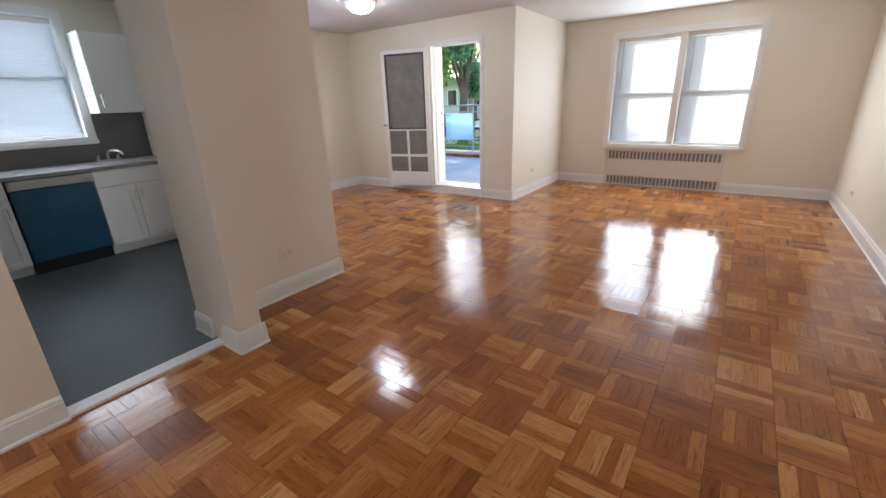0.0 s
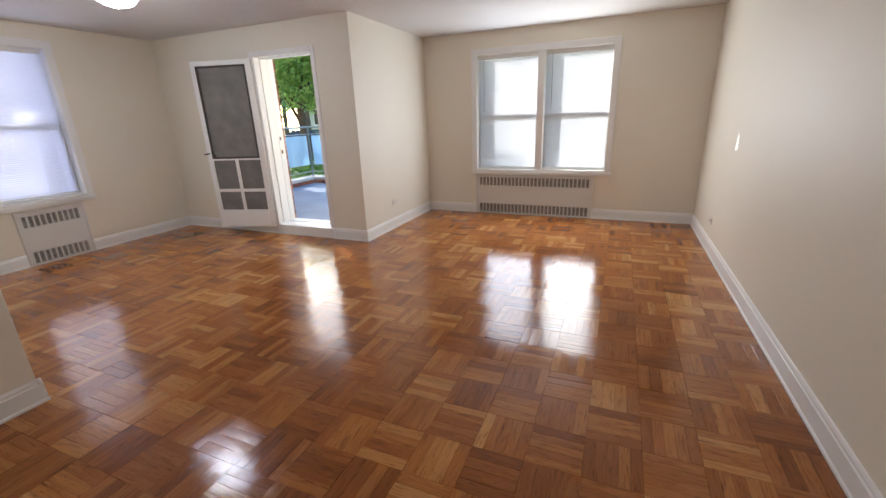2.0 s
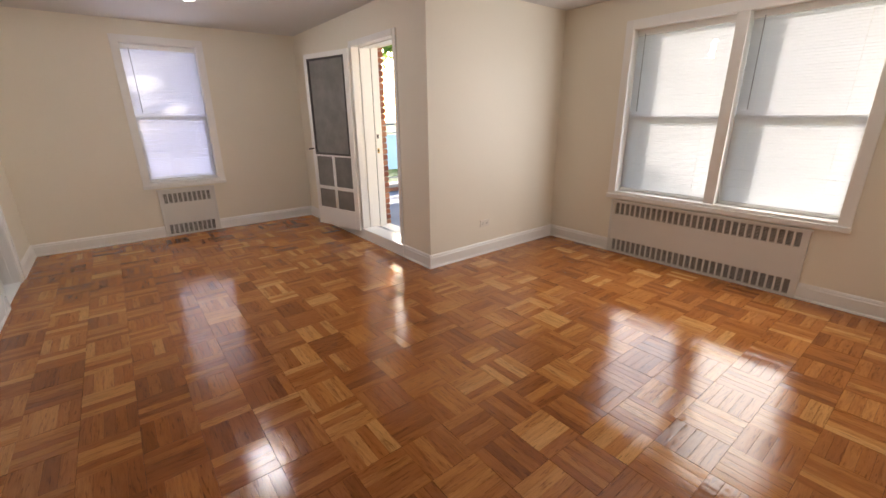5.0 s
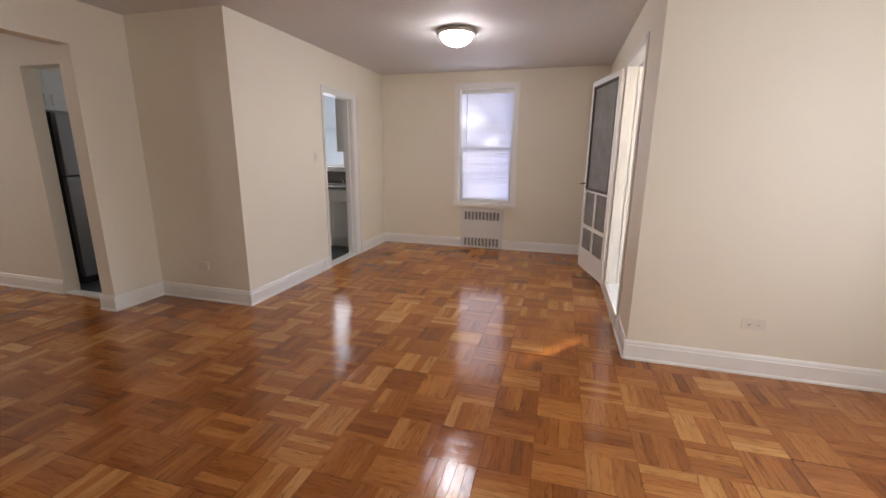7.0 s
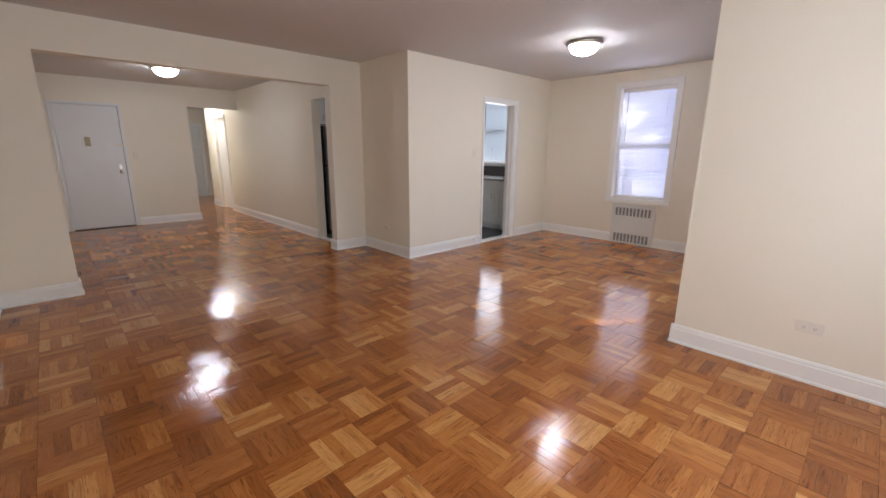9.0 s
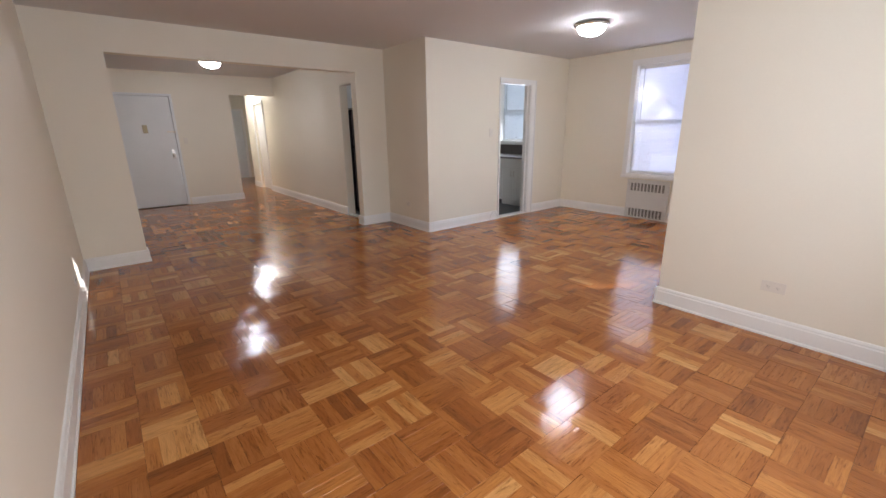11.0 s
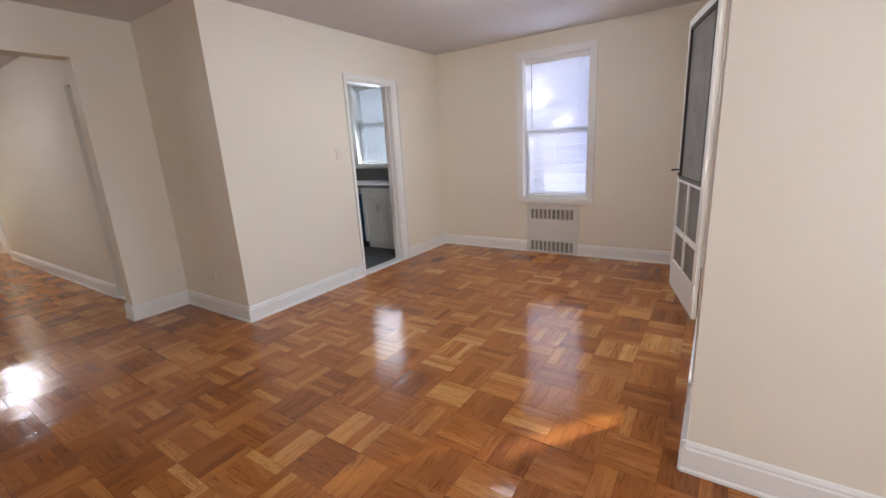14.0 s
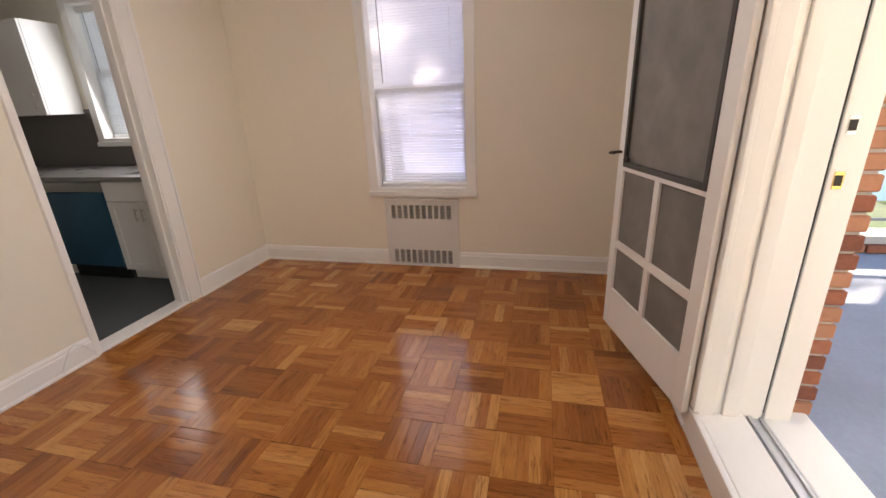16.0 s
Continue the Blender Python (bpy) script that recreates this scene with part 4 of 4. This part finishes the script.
struct("backsplash", [(XW + 0.0, XW + 0.012, -0.595, WIN_K[0] - 0.065, 0.907, 1.44), (XW, XW + 0.012, WIN_K[1] + 0.065, YK - 0.123, 0.907, 1.44), (XW, XW + 0.012, WIN_K[0] - 0.065, WIN_K[1] + 0.065, 0.907, 1.09)], M_SPLASH, "dark taupe slab backsplash over the worktop", "backsplash")


def wall_cabinet(y0, y1, z0, z1, label, handle_y):
    c = thing("wall_cabinet", label, "cabinet", "wall cabinets")
    boxes("carcass", [(XW + 0.003, -5.325, y0, y1, z0, z1)], M_CABW, c)
    dd = boxes("door", [(-5.323, -5.303, y0 + 0.002, y1 - 0.002, z0 + 0.002, z1 - 0.002)], M_CABW, c, "", 0.002)
    bar_handle(dd, (-5.303, handle_y, z0 + 0.12), 0.13)
    return c


wall_cabinet(1.752, 2.232, 1.40, 2.165, "white slab-door wall cabinet beside the kitchen window", 1.80)
wall_cabinet(0.17, 0.648, 1.40, 2.165, "white slab-door wall cabinet on the window's far side", 0.60)
wall_cabinet(-0.59, 0.165, 1.40, 2.165, "white slab-door wall cabinet at the kitchen end", 0.12)

fr = thing("refrigerator", "grey steel refrigerator with black sides and top freezer", "refrigerator")
FX0, FX1, FY = -3.27, -2.535, 0.335
boxes("cabinet_body", [(FX0, FX1, -0.36, FY - 0.075, 0.03, 1.745)], M_BLACK, fr, "black enamelled body", 0.004)
boxes("fridge_door", [(FX0 + 0.004, FX1 - 0.004, FY - 0.07, FY, 0.09, 1.125)], M_FRIDGE, fr, "grey steel door", 0.012)
boxes("freezer_door", [(FX0 + 0.004, FX1 - 0.004, FY - 0.07, FY, 1.14, 1.74)], M_FRIDGE, fr, "grey steel door", 0.012)
boxes("door_gasket", [(FX0 + 0.01, FX1 + 0.001, FY - 0.076, FY - 0.068, 0.05, 1.74)], M_BLACK, fr)
boxes("toe_grille", [(FX0 + 0.01, FX1 - 0.01, FY - 0.10, FY - 0.06, 0.012, 0.085)], M_BLACK, fr)
for z, h in ((0.85, 0.4), (1.32, 0.28)):
    bm = bmesh.new()
    add_tube(bm, (FX0 + 0.05, FY + 0.04, z - h / 2), (FX0 + 0.05, FY + 0.04, z + h / 2), 0.009, n=8)
    for s in (-0.42, 0.42):
        add_tube(bm, (FX0 + 0.05, FY - 0.002, z + s * h), (FX0 + 0.05, FY + 0.04, z + s * h), 0.008, n=8)
    part("door_handle", bm, M_BLACK, fr, "black bar handle")
for x, y in ((FX0 + 0.05, -0.3), (FX1 - 0.05, -0.3), (FX0 + 0.05, 0.2), (FX1 - 0.05, 0.2)):
    bm = bmesh.new()
    add_tube(bm, (x, y, 0.004), (x, y, 0.032), 0.02, n=10)
    part("foot", bm, M_BLACK, fr)
oc = thing("over_fridge_cabinet", "white cabinet over the refrigerator with two handles", "cabinet")
boxes("carcass", [(FX0, FX1 + 0.1, -0.595, -0.26, 1.80, 2.20)], M_CABW, oc)
for i in (0, 1):
    a = FX0 + i * (FX1 + 0.1 - FX0) / 2
    dd = boxes("door", [(a + 0.002, a + (FX1 + 0.1 - FX0) / 2 - 0.002, -0.258, -0.24, 1.80, 2.20)], M_CABW, oc, "", 0.002)
    bar_handle(dd, ((FX0 + FX1 + 0.1) / 2 + (-0.035 if i == 0 else 0.035), -0.24, 1.90), 0.12, True, (0, 1, 0))

# ---- outside: terrace ----
BX0, BX1, BY0, BY1, BZ = -6.1, XB - 0.12, YB + 0.36, 9.0, 0.095
struct("terrace_floor", [(BX0 - 0.2, BX1, BY0, BY1 + 0.2, -0.45, BZ)], M_CONC, "worn blue-grey painted concrete terrace floor", "terrace")
struct("terrace_wall", [(XW - 0.35, DOOR_B[0] - 0.27, BY0, BY0 + 0.075, 0, 2.9), (DOOR_B[1] + 0.27, BX1, BY0, BY0 + 0.075, 0, 2.9), (DOOR_B[0] - 0.27, DOOR_B[1] + 0.27, BY0, BY0 + 0.075, 2.25, 2.9)], M_FARBRICK, "red brick outer wall round the terrace doorway", "wall")
# invented slab, out of view, that cuts off high sun at the doorway
struct("added_sun_slab", [(BX0 - 0.2, -3.0, BY0 + 0.08, BY0 + 1.3, 2.9, 3.05)], M_CONC, "unseen concrete slab added over the terrace to limit the sun", "slab")
for nm, it in (("parapet", (BX0, BX1, BY1, BY1 + 0.2, BZ, 0.17)), ("parapet", (BX0 - 0.2, BX0, BY0, BY1 + 0.2, BZ, 0.17))):
    struct(nm, [it], M_MORTAR, "low mortar bed of the terrace kerb", "parapet")
struct("coping", [(BX0 - 0.02, BX1, BY1 - 0.03, BY1 + 0.23, 0.17, 0.235)], M_LEDGE, "pale stone coping on the terrace kerb", "coping", 0.01)
struct("coping", [(BX0 - 0.23, BX0 + 0.03, BY0, BY1 + 0.23, 0.1705, 0.2355)], M_LEDGE, "pale stone coping on the terrace kerb", "coping", 0.01)


def railing(p, q, label, n):
    r = thing("railing", label, "railing", "terrace railings")
    p, q = Vector(p), Vector(q)
    for z, rad in ((1.31, 0.018), (1.16, 0.009), (0.34, 0.012)):
        bm = bmesh.new()
        add_tube(bm, p + Vector((0, 0, z)), q + Vector((0, 0, z)), rad, n=8)
        part("rail", bm, M_RAIL, r)
    for i in range(n + 1):
        c = p.lerp(q, i / n)
        bm = bmesh.new()
        add_tube(bm, c + Vector((0, 0, 0.235)), c + Vector((0, 0, 1.33)), 0.022, n=8)
        part("post", bm, M_RAIL, r)
    return r


railing((BX0 - 0.1, BY1 + 0.1, 0), (BX1 - 0.05, BY1 + 0.1, 0), "grey tubular steel railing on the terrace kerb", 4)
railing((BX0 - 0.1, BY0 + 0.2, 0), (BX0 - 0.1, BY1 + 0.1, 0), "grey tubular steel railing along the terrace side", 3)
for x0_, x1_ in ((-6.09, -5.30), (-4.95, -3.95), (-3.88, -2.72)):
    tagged(boxes("privacy_panel", [(x0_, x1_, BY1 + 0.055, BY1 + 0.067, 0.50, 1.13)], M_PANEL, None, "", 0.003), "pale blue plastic panel tied to the railing", "panel", "terrace panels")
tagged(boxes("privacy_panel", [(BX0 - 0.068, BX0 - 0.056, 6.5, 8.98, 0.50, 1.13)], M_PANEL, None, "", 0.003), "pale blue plastic panel tied to the side railing", "panel", "terrace panels")

# ---- outside: street side ----
struct("ground", [(-120, 120, -60, 160, -1.0, -0.45)], M_GRASS, "mown green lawn round the building", "ground")
struct("road", [(-120, 120, 18.5, 26, -0.45, -0.44)], M_ASPH, "grey asphalt street", "road")
struct("pavement", [(-120, 120, 16.6, 18.5, -0.45, -0.34)], M_LEDGE, "pale concrete pavement with its kerb", "pavement")


def leaves(name, blobs, count, size, material, parent=None, label="", seed=1):
    """A crown of many small leaf clumps scattered in and on ellipsoids."""
    rng = np.random.default_rng(seed)
    verts, faces = [], []
    for (cx, cy, cz, rx, ry, rz) in blobs:
        for _ in range(count):
            v = rng.normal(size=3)
            v /= np.linalg.norm(v)
            rad = rng.uniform(0.45, 1.08)
            c = np.array((cx, cy, cz)) + v * rad * np.array((rx, ry, rz))
            a, b2 = rng.normal(size=3), rng.normal(size=3)
            a /= np.linalg.norm(a)
            b2 -= a * b2.dot(a)
            b2 /= np.linalg.norm(b2)
            s = size * rng.uniform(0.6, 1.4)
            i = len(verts)
            verts += [tuple(c - a * s), tuple(c + b2 * s * 0.55), tuple(c + a * s), tuple(c - b2 * s * 0.55)]
            faces.append((i, i + 1, i + 2, i + 3))
    me = bpy.data.meshes.new(name)
    me.from_pydata(verts, [], faces)
    me.materials.append(material)
    ob = new(name, me)
    if parent is not None:
        ob.parent = parent
    return ob


def tree(x, y, h, spread, seed, material, label, clumps=400, low=0.38):
    rng = random.Random(seed)
    t = thing("tree", label, "tree", "trees")
    bm = bmesh.new()
    top = (x + rng.uniform(-0.3, 0.3), y, h * 0.45)
    add_tube(bm, (x, y, -0.5), top, 0.22, 0.15, 10)
    blobs = []
    for i in range(9):
        a = rng.uniform(0, 6.28)
        e = (x + math.cos(a) * spread * rng.uniform(0.2, 0.8), y + math.sin(a) * spread * rng.uniform(0.2, 0.8), h * rng.uniform(low, 0.92))
        add_tube(bm, (top[0], top[1], top[2] * rng.uniform(0.6, 1.0)), e, 0.09, 0.025, 6)
        r = spread * rng.uniform(0.32, 0.5)
        blobs.append((*e, r, r, r * 0.75))
    part("trunk", bm, M_BARK, t)
    leaves("crown", blobs, clumps * 2, 0.105, material, t, seed=seed)
    return t


tree(-13.0, 17.0, 4.6, 2.6, 3, M_LEAF, "broad green street tree with a full crown")
tree(-9.95, 15.85, 4.9, 1.35, 5, M_LEAF2, "airy green tree beyond the terrace", 230)
tree(-17.5, 20.0, 6.4, 3.4, 7, M_LEAF2, "tall dark green tree across the lawn")
tree(-27.0, 31.0, 9.5, 4.2, 9, M_LEAF, "tall light green tree across the street")
tree(-18.5, 31.0, 10.0, 4.4, 11, M_LEAF2, "tall full tree across the street")
tree(-22.0, 28.0, 10.0, 4.6, 13, M_LEAF, "tall full tree far along the street")
# added tree: its crown stands across the sun's path to the balcony doorway
tree(-9.7, 10.5, 4.5, 1.35, 19, M_LEAF, "small flat-crowned light green tree added to shade the balcony doorway", 110, 0.68)
tree(-11.4, 11.9, 3.9, 1.2, 23, M_LEAF2, "low airy green tree over the lawn", 16)
tree(-12.8, 9.3, 6.2, 2.0, 15, M_LEAF, "tall green tree beside the next house", 150)
tree(-8.7, 4.3, 5.4, 1.7, 17, M_LEAF2, "young dark green tree beside the windows", 130)
hb = [(-18 + 0.55 * i, 12.2 + 0.1 * math.sin(i), -0.05, 0.42, 0.42, 0.45) for i in range(44)]
tagged(leaves("hedge", hb, 260, 0.05, M_HEDGE, seed=21), "clipped green hedge beyond the terrace", "hedge", kind="stuff")


def car(x, y, paint, label):
    c = thing("car", label, "car", "parked cars", at=pose(x, y, -0.44))
    bm = bmesh.new()
    prof = [(-2.2, 0.3), (-2.2, 0.72), (-1.9, 0.86), (-0.95, 0.92), (0.0, 0.92), (1.3, 0.95), (2.15, 0.9), (2.2, 0.5), (2.15, 0.3)]
    sides = [[bm.verts.new((u, s, z)) for u, z in prof] for s in (-0.85, 0.85)]
    kk = len(prof)
    for i in range(kk):
        bm.faces.new((sides[0][i], sides[0][(i + 1) % kk], sides[1][(i + 1) % kk], sides[1][i]))
    bm.faces.new(sides[0])
    bm.faces.new(sides[1])
    bmesh.ops.recalc_face_normals(bm, faces=bm.faces)
    bmesh.ops.bevel(bm, geom=bm.edges[:], offset=0.06, segments=2, affect="EDGES")
    part("body", bm, paint, c, "", True)
    bm = bmesh.new()
    prof = [(-1.1, 0.88), (-0.4, 1.4), (0.9, 1.42), (1.7, 0.92)]
    sides = [[bm.verts.new((u, s * (0.8 if z < 1 else 0.62), z)) for u, z in prof] for s in (-1, 1)]
    for i in range(4):
        bm.faces.new((sides[0][i], sides[0][(i + 1) % 4], sides[1][(i + 1) % 4], sides[1][i]))
    bm.faces.new(sides[0])
    bm.faces.new(sides[1])
    bmesh.ops.recalc_face_normals(bm, faces=bm.faces)
    part("cabin_glass", bm, M_CARG, c, "dark car windows")
    boxes("roof", [(-0.42, 0.92, -0.62, 0.62, 1.41, 1.45)], paint, c, "", 0.015)
    for u in (-1.35, 1.35):
        for s in (-0.8, 0.8):
            bm = bmesh.new()
            add_tube(bm, (u, s - 0.1, 0.31), (u, s + 0.1, 0.31), 0.31, n=20)
            wh = part("wheel", bm, M_TYRE, c, "black tyre")
            bm = bmesh.new()
            add_tube(bm, (u, s - 0.105, 0.31), (u, s + 0.105, 0.31), 0.19, n=16)
            part("rim", bm, M_STEEL, wh)
    return c


car(-9.6, 19.6, M_CARW, "white sedan parked along the street")
car(-15.2, 19.6, M_CARB, "dark blue sedan parked along the street")
car(-4.0, 19.6, M_CARB, "dark sedan parked under the trees")
bm = bmesh.new()
add_tube(bm, (-10.6, 17.6, -0.5), (-10.6, 17.6, 9.0), 0.14, 0.1, 10)
tagged(part("utility_pole", bm, M_POLE), "weathered wooden utility pole by the pavement", "pole")

# iron fence on the lawn, seen through the blinds
fe = thing("iron_fence", "black iron fence on the lawn before the street", "fence")
for z in (0.0, 0.75):
    boxes("rail", [(-8.0, 9.0, 13.6, 13.63, z, z + 0.04)], M_BLACK, fe)
me = None
for i in range(60):
    x = -8.0 + i * 0.28
    if me is None:
        bm = bmesh.new()
        add_box(bm, -0.009, 0.009, -0.009, 0.009, 0, 1.45)
        me = to_mesh("picket", bm, M_BLACK)
    o = new("picket", me)
    o.parent = fe
    o.location = (x, 13.615, -0.45)

# neighbouring houses close the views
nb = thing("apartment_building", "red brick apartment house next door", "building")
boxes("wall", [(-20, -11.5, -14, 7.4, -0.5, 9.5)], M_FARBRICK, nb)
boxes("roof", [(-20.2, -11.3, -14.2, 7.6, 9.5, 9.8)], M_LEDGE, nb)
for zz in (0.7, 3.6, 6.5):
    for yy in (-4, -1, 2, 5):
        wv = boxes("window", [(-11.5, -11.44, yy, yy + 1.2, zz, zz + 1.6)], M_TRIM, nb)
        boxes("pane", [(-11.44, -11.42, yy + 0.08, yy + 1.12, zz + 0.08, zz + 1.52)], M_CARG, wv)
hs = thing("house", "pale house across the street behind trees", "building")
boxes("wall", [(-30, -8, 36, 46, -0.5, 3.4)], M_LEDGE, hs)
boxes("roof", [(-30.5, -7.5, 35.5, 46.5, 3.4, 3.7)], M_LEDGE, hs)
for i in range(6):
    wv = boxes("window", [(-28 + i * 3.3, -26.8 + i * 3.3, 35.95, 36.0, 1.0, 2.6)], M_TRIM, hs)
    boxes("pane", [(-27.9 + i * 3.3, -26.9 + i * 3.3, 35.93, 35.95, 1.1, 2.5)], M_CARG, wv)

# ---- brick pieces at the doorway and along the kerb ----
def brick_mesh(lx, ly, lz):
    bm = bmesh.new()
    add_box(bm, -lx / 2, lx / 2, -ly / 2, ly / 2, -lz / 2, lz / 2)
    bmesh.ops.bevel(bm, geom=bm.edges[:], offset=0.006, segments=1, affect="EDGES")
    return to_mesh("brick", bm, M_BRICK)


pier = tagged(boxes("brick_reveal", [(DOOR_B[0] - 0.265, -3.99, YB + 0.345, BY0 + 0.066, 0.1, 2.24), (-2.98, DOOR_B[1] + 0.265, YB + 0.345, BY0 + 0.066, 0.1, 2.24)], M_MORTAR), "red brick reveal at the terrace doorway", "brickwork", kind="structure")
b_long, b_short = brick_mesh(0.215, 0.102, 0.058), brick_mesh(0.105, 0.102, 0.058)
i, z = 0, 0.13
while z < 2.24:
    for sx, xe in ((-1, -3.978), (1, -2.995)):
        me = b_long if i % 2 else b_short
        lx = 0.215 if i % 2 else 0.105
        o = new("brick", me)
        o.parent = pier
        o.matrix_basis = pose(xe + sx * lx / 2 + random.uniform(-0.004, 0.004), BY0 + 0.030 + random.uniform(-0.003, 0.003), z, 0, 0, random.uniform(-1, 1))
    z += 0.0695
    i += 1
kerb = [o for o in scene.objects if o.name.startswith("parapet")]
b_run = brick_mesh(0.20, 0.09, 0.062)
for j in range(16):
    o = new("brick", b_run)
    o.parent = kerb[0]
    o.matrix_basis = pose(BX0 + 0.11 + j * 0.212, BY1 - 0.002, 0.133 + random.uniform(-0.001, 0.001))
for j in range(14):
    o = new("brick", b_run)
    o.parent = kerb[1]
    o.matrix_basis = pose(BX0 + 0.002, BY0 + 0.12 + j * 0.212, 0.133, 0, 0, 90)

# ---- parquet: blocks of four or five staves, turned about in a checkerboard ----
P, PX, PY = 0.236, -3.07, 4.065
rng = random.Random(4)


def stave(verts, faces, uvs, cx, cy, along_x, s0, s1, tilt_a, tilt_b, dz):
    """One stave of a block: flat box with a fine chamfer, its top slightly out of level."""
    h, g, ch = P / 2 - 0.0005, 0.0003, 0.0005
    i = len(verts)
    for inset, z in ((0.0, -0.008), (0.0, -ch), (ch, 0.0)):
        for a, b in ((-h + inset, s0 + g + inset), (h - inset, s0 + g + inset), (h - inset, s1 - g - inset), (-h + inset, s1 - g - inset)):
            zz = z + (dz + tilt_a * a + tilt_b * (b - (s0 + s1) / 2) if z > -0.005 else 0)
            verts.append((cx + a, cy + b, zz) if along_x else (cx - b, cy + a, zz))
    quads = [(8, 9, 10, 11)] + [(r + k, r + (k + 1) % 4, r + 4 + (k + 1) % 4, r + 4 + k) for r in (0, 4) for k in range(4)]
    w2 = (s1 - s0) / 2
    loc = [(a, b) for _ in range(3) for a, b in ((-h, -w2), (h, -w2), (h, w2), (-h, w2))]
    for q in quads:
        faces.append(tuple(i + k for k in q))
        uvs.extend(loc[k] for k in q)


def block(verts, faces, uvs, cx, cy, along_x):
    n = 4 if rng.random() < 0.5 else 5
    ta, tb, bz = rng.gauss(0, 0.004), rng.gauss(0, 0.004), rng.uniform(-0.00015, 0.00015)
    for k in range(n):
        s0, s1 = -P / 2 + k * P / n, -P / 2 + (k + 1) * P / n
        stave(verts, faces, uvs, cx, cy, along_x, s0, s1, ta + rng.gauss(0, 0.002), tb + rng.gauss(0, 0.006), bz + tb * (s0 + s1) / 2 + rng.uniform(-0.0001, 0.0001))


def stave_mesh(name, verts, faces, uvs, joined=False):
    me = bpy.data.meshes.new(name)
    me.from_pydata(verts, [], faces)
    layer = me.uv_layers.new(name="grain")
    layer.data.foreach_set("uv", [c for uv in uvs for c in uv])
    tone = me.attributes.new("block_tone", "FLOAT", "FACE")
    if joined:
        tone.data.foreach_set("value", BLOCK_TONES)
    me.materials.append(M_FLOOR)
    return me


def in_room(x, y):
    e = 0.125
    return (XF - e < x < XE + e and -9.2 < y <= YH0 + 0.02) or (XS - 0.47 - e < x < XE + e and YH0 <= y < YN + e) or (XW - e < x < XK + e and YK - e < y < YB + e) or (-3.6 < x < XF and -9.2 < y < -5.2)


BLOCK_TONES = []
variants = []
for i in range(16):
    data = ([], [], [])
    block(*data, 0, 0, True)
    variants.append(stave_mesh("parquet_block", *data))
rest, near = ([], [], []), 0
for ix in range(-14, 22):
    for iy in range(-58, 18):
        cx, cy = PX + (ix + 0.5) * P, PY + (iy + 0.5) * P
        if not in_room(cx, cy):
            continue
        along_x = (ix + iy) % 2 == 0
        if -3.0 < cx < 0.2 and 2.6 < cy < 7.0 and near < 300:
            near += 1
            o = new("parquet_block", variants[rng.randrange(16)])
            o.parent = floor
            o.matrix_basis = pose(cx, cy, 0, 0, 0, (0 if along_x else 90) + rng.choice((0, 180)))
        else:
            had = len(rest[1])
            block(*rest, cx, cy, along_x)
            BLOCK_TONES += [rng.random()] * (len(rest[1]) - had)
ob = new("parquet_field", stave_mesh("parquet_field", *rest, True))
ob.parent = floor
ob["kind"] = "stuff"
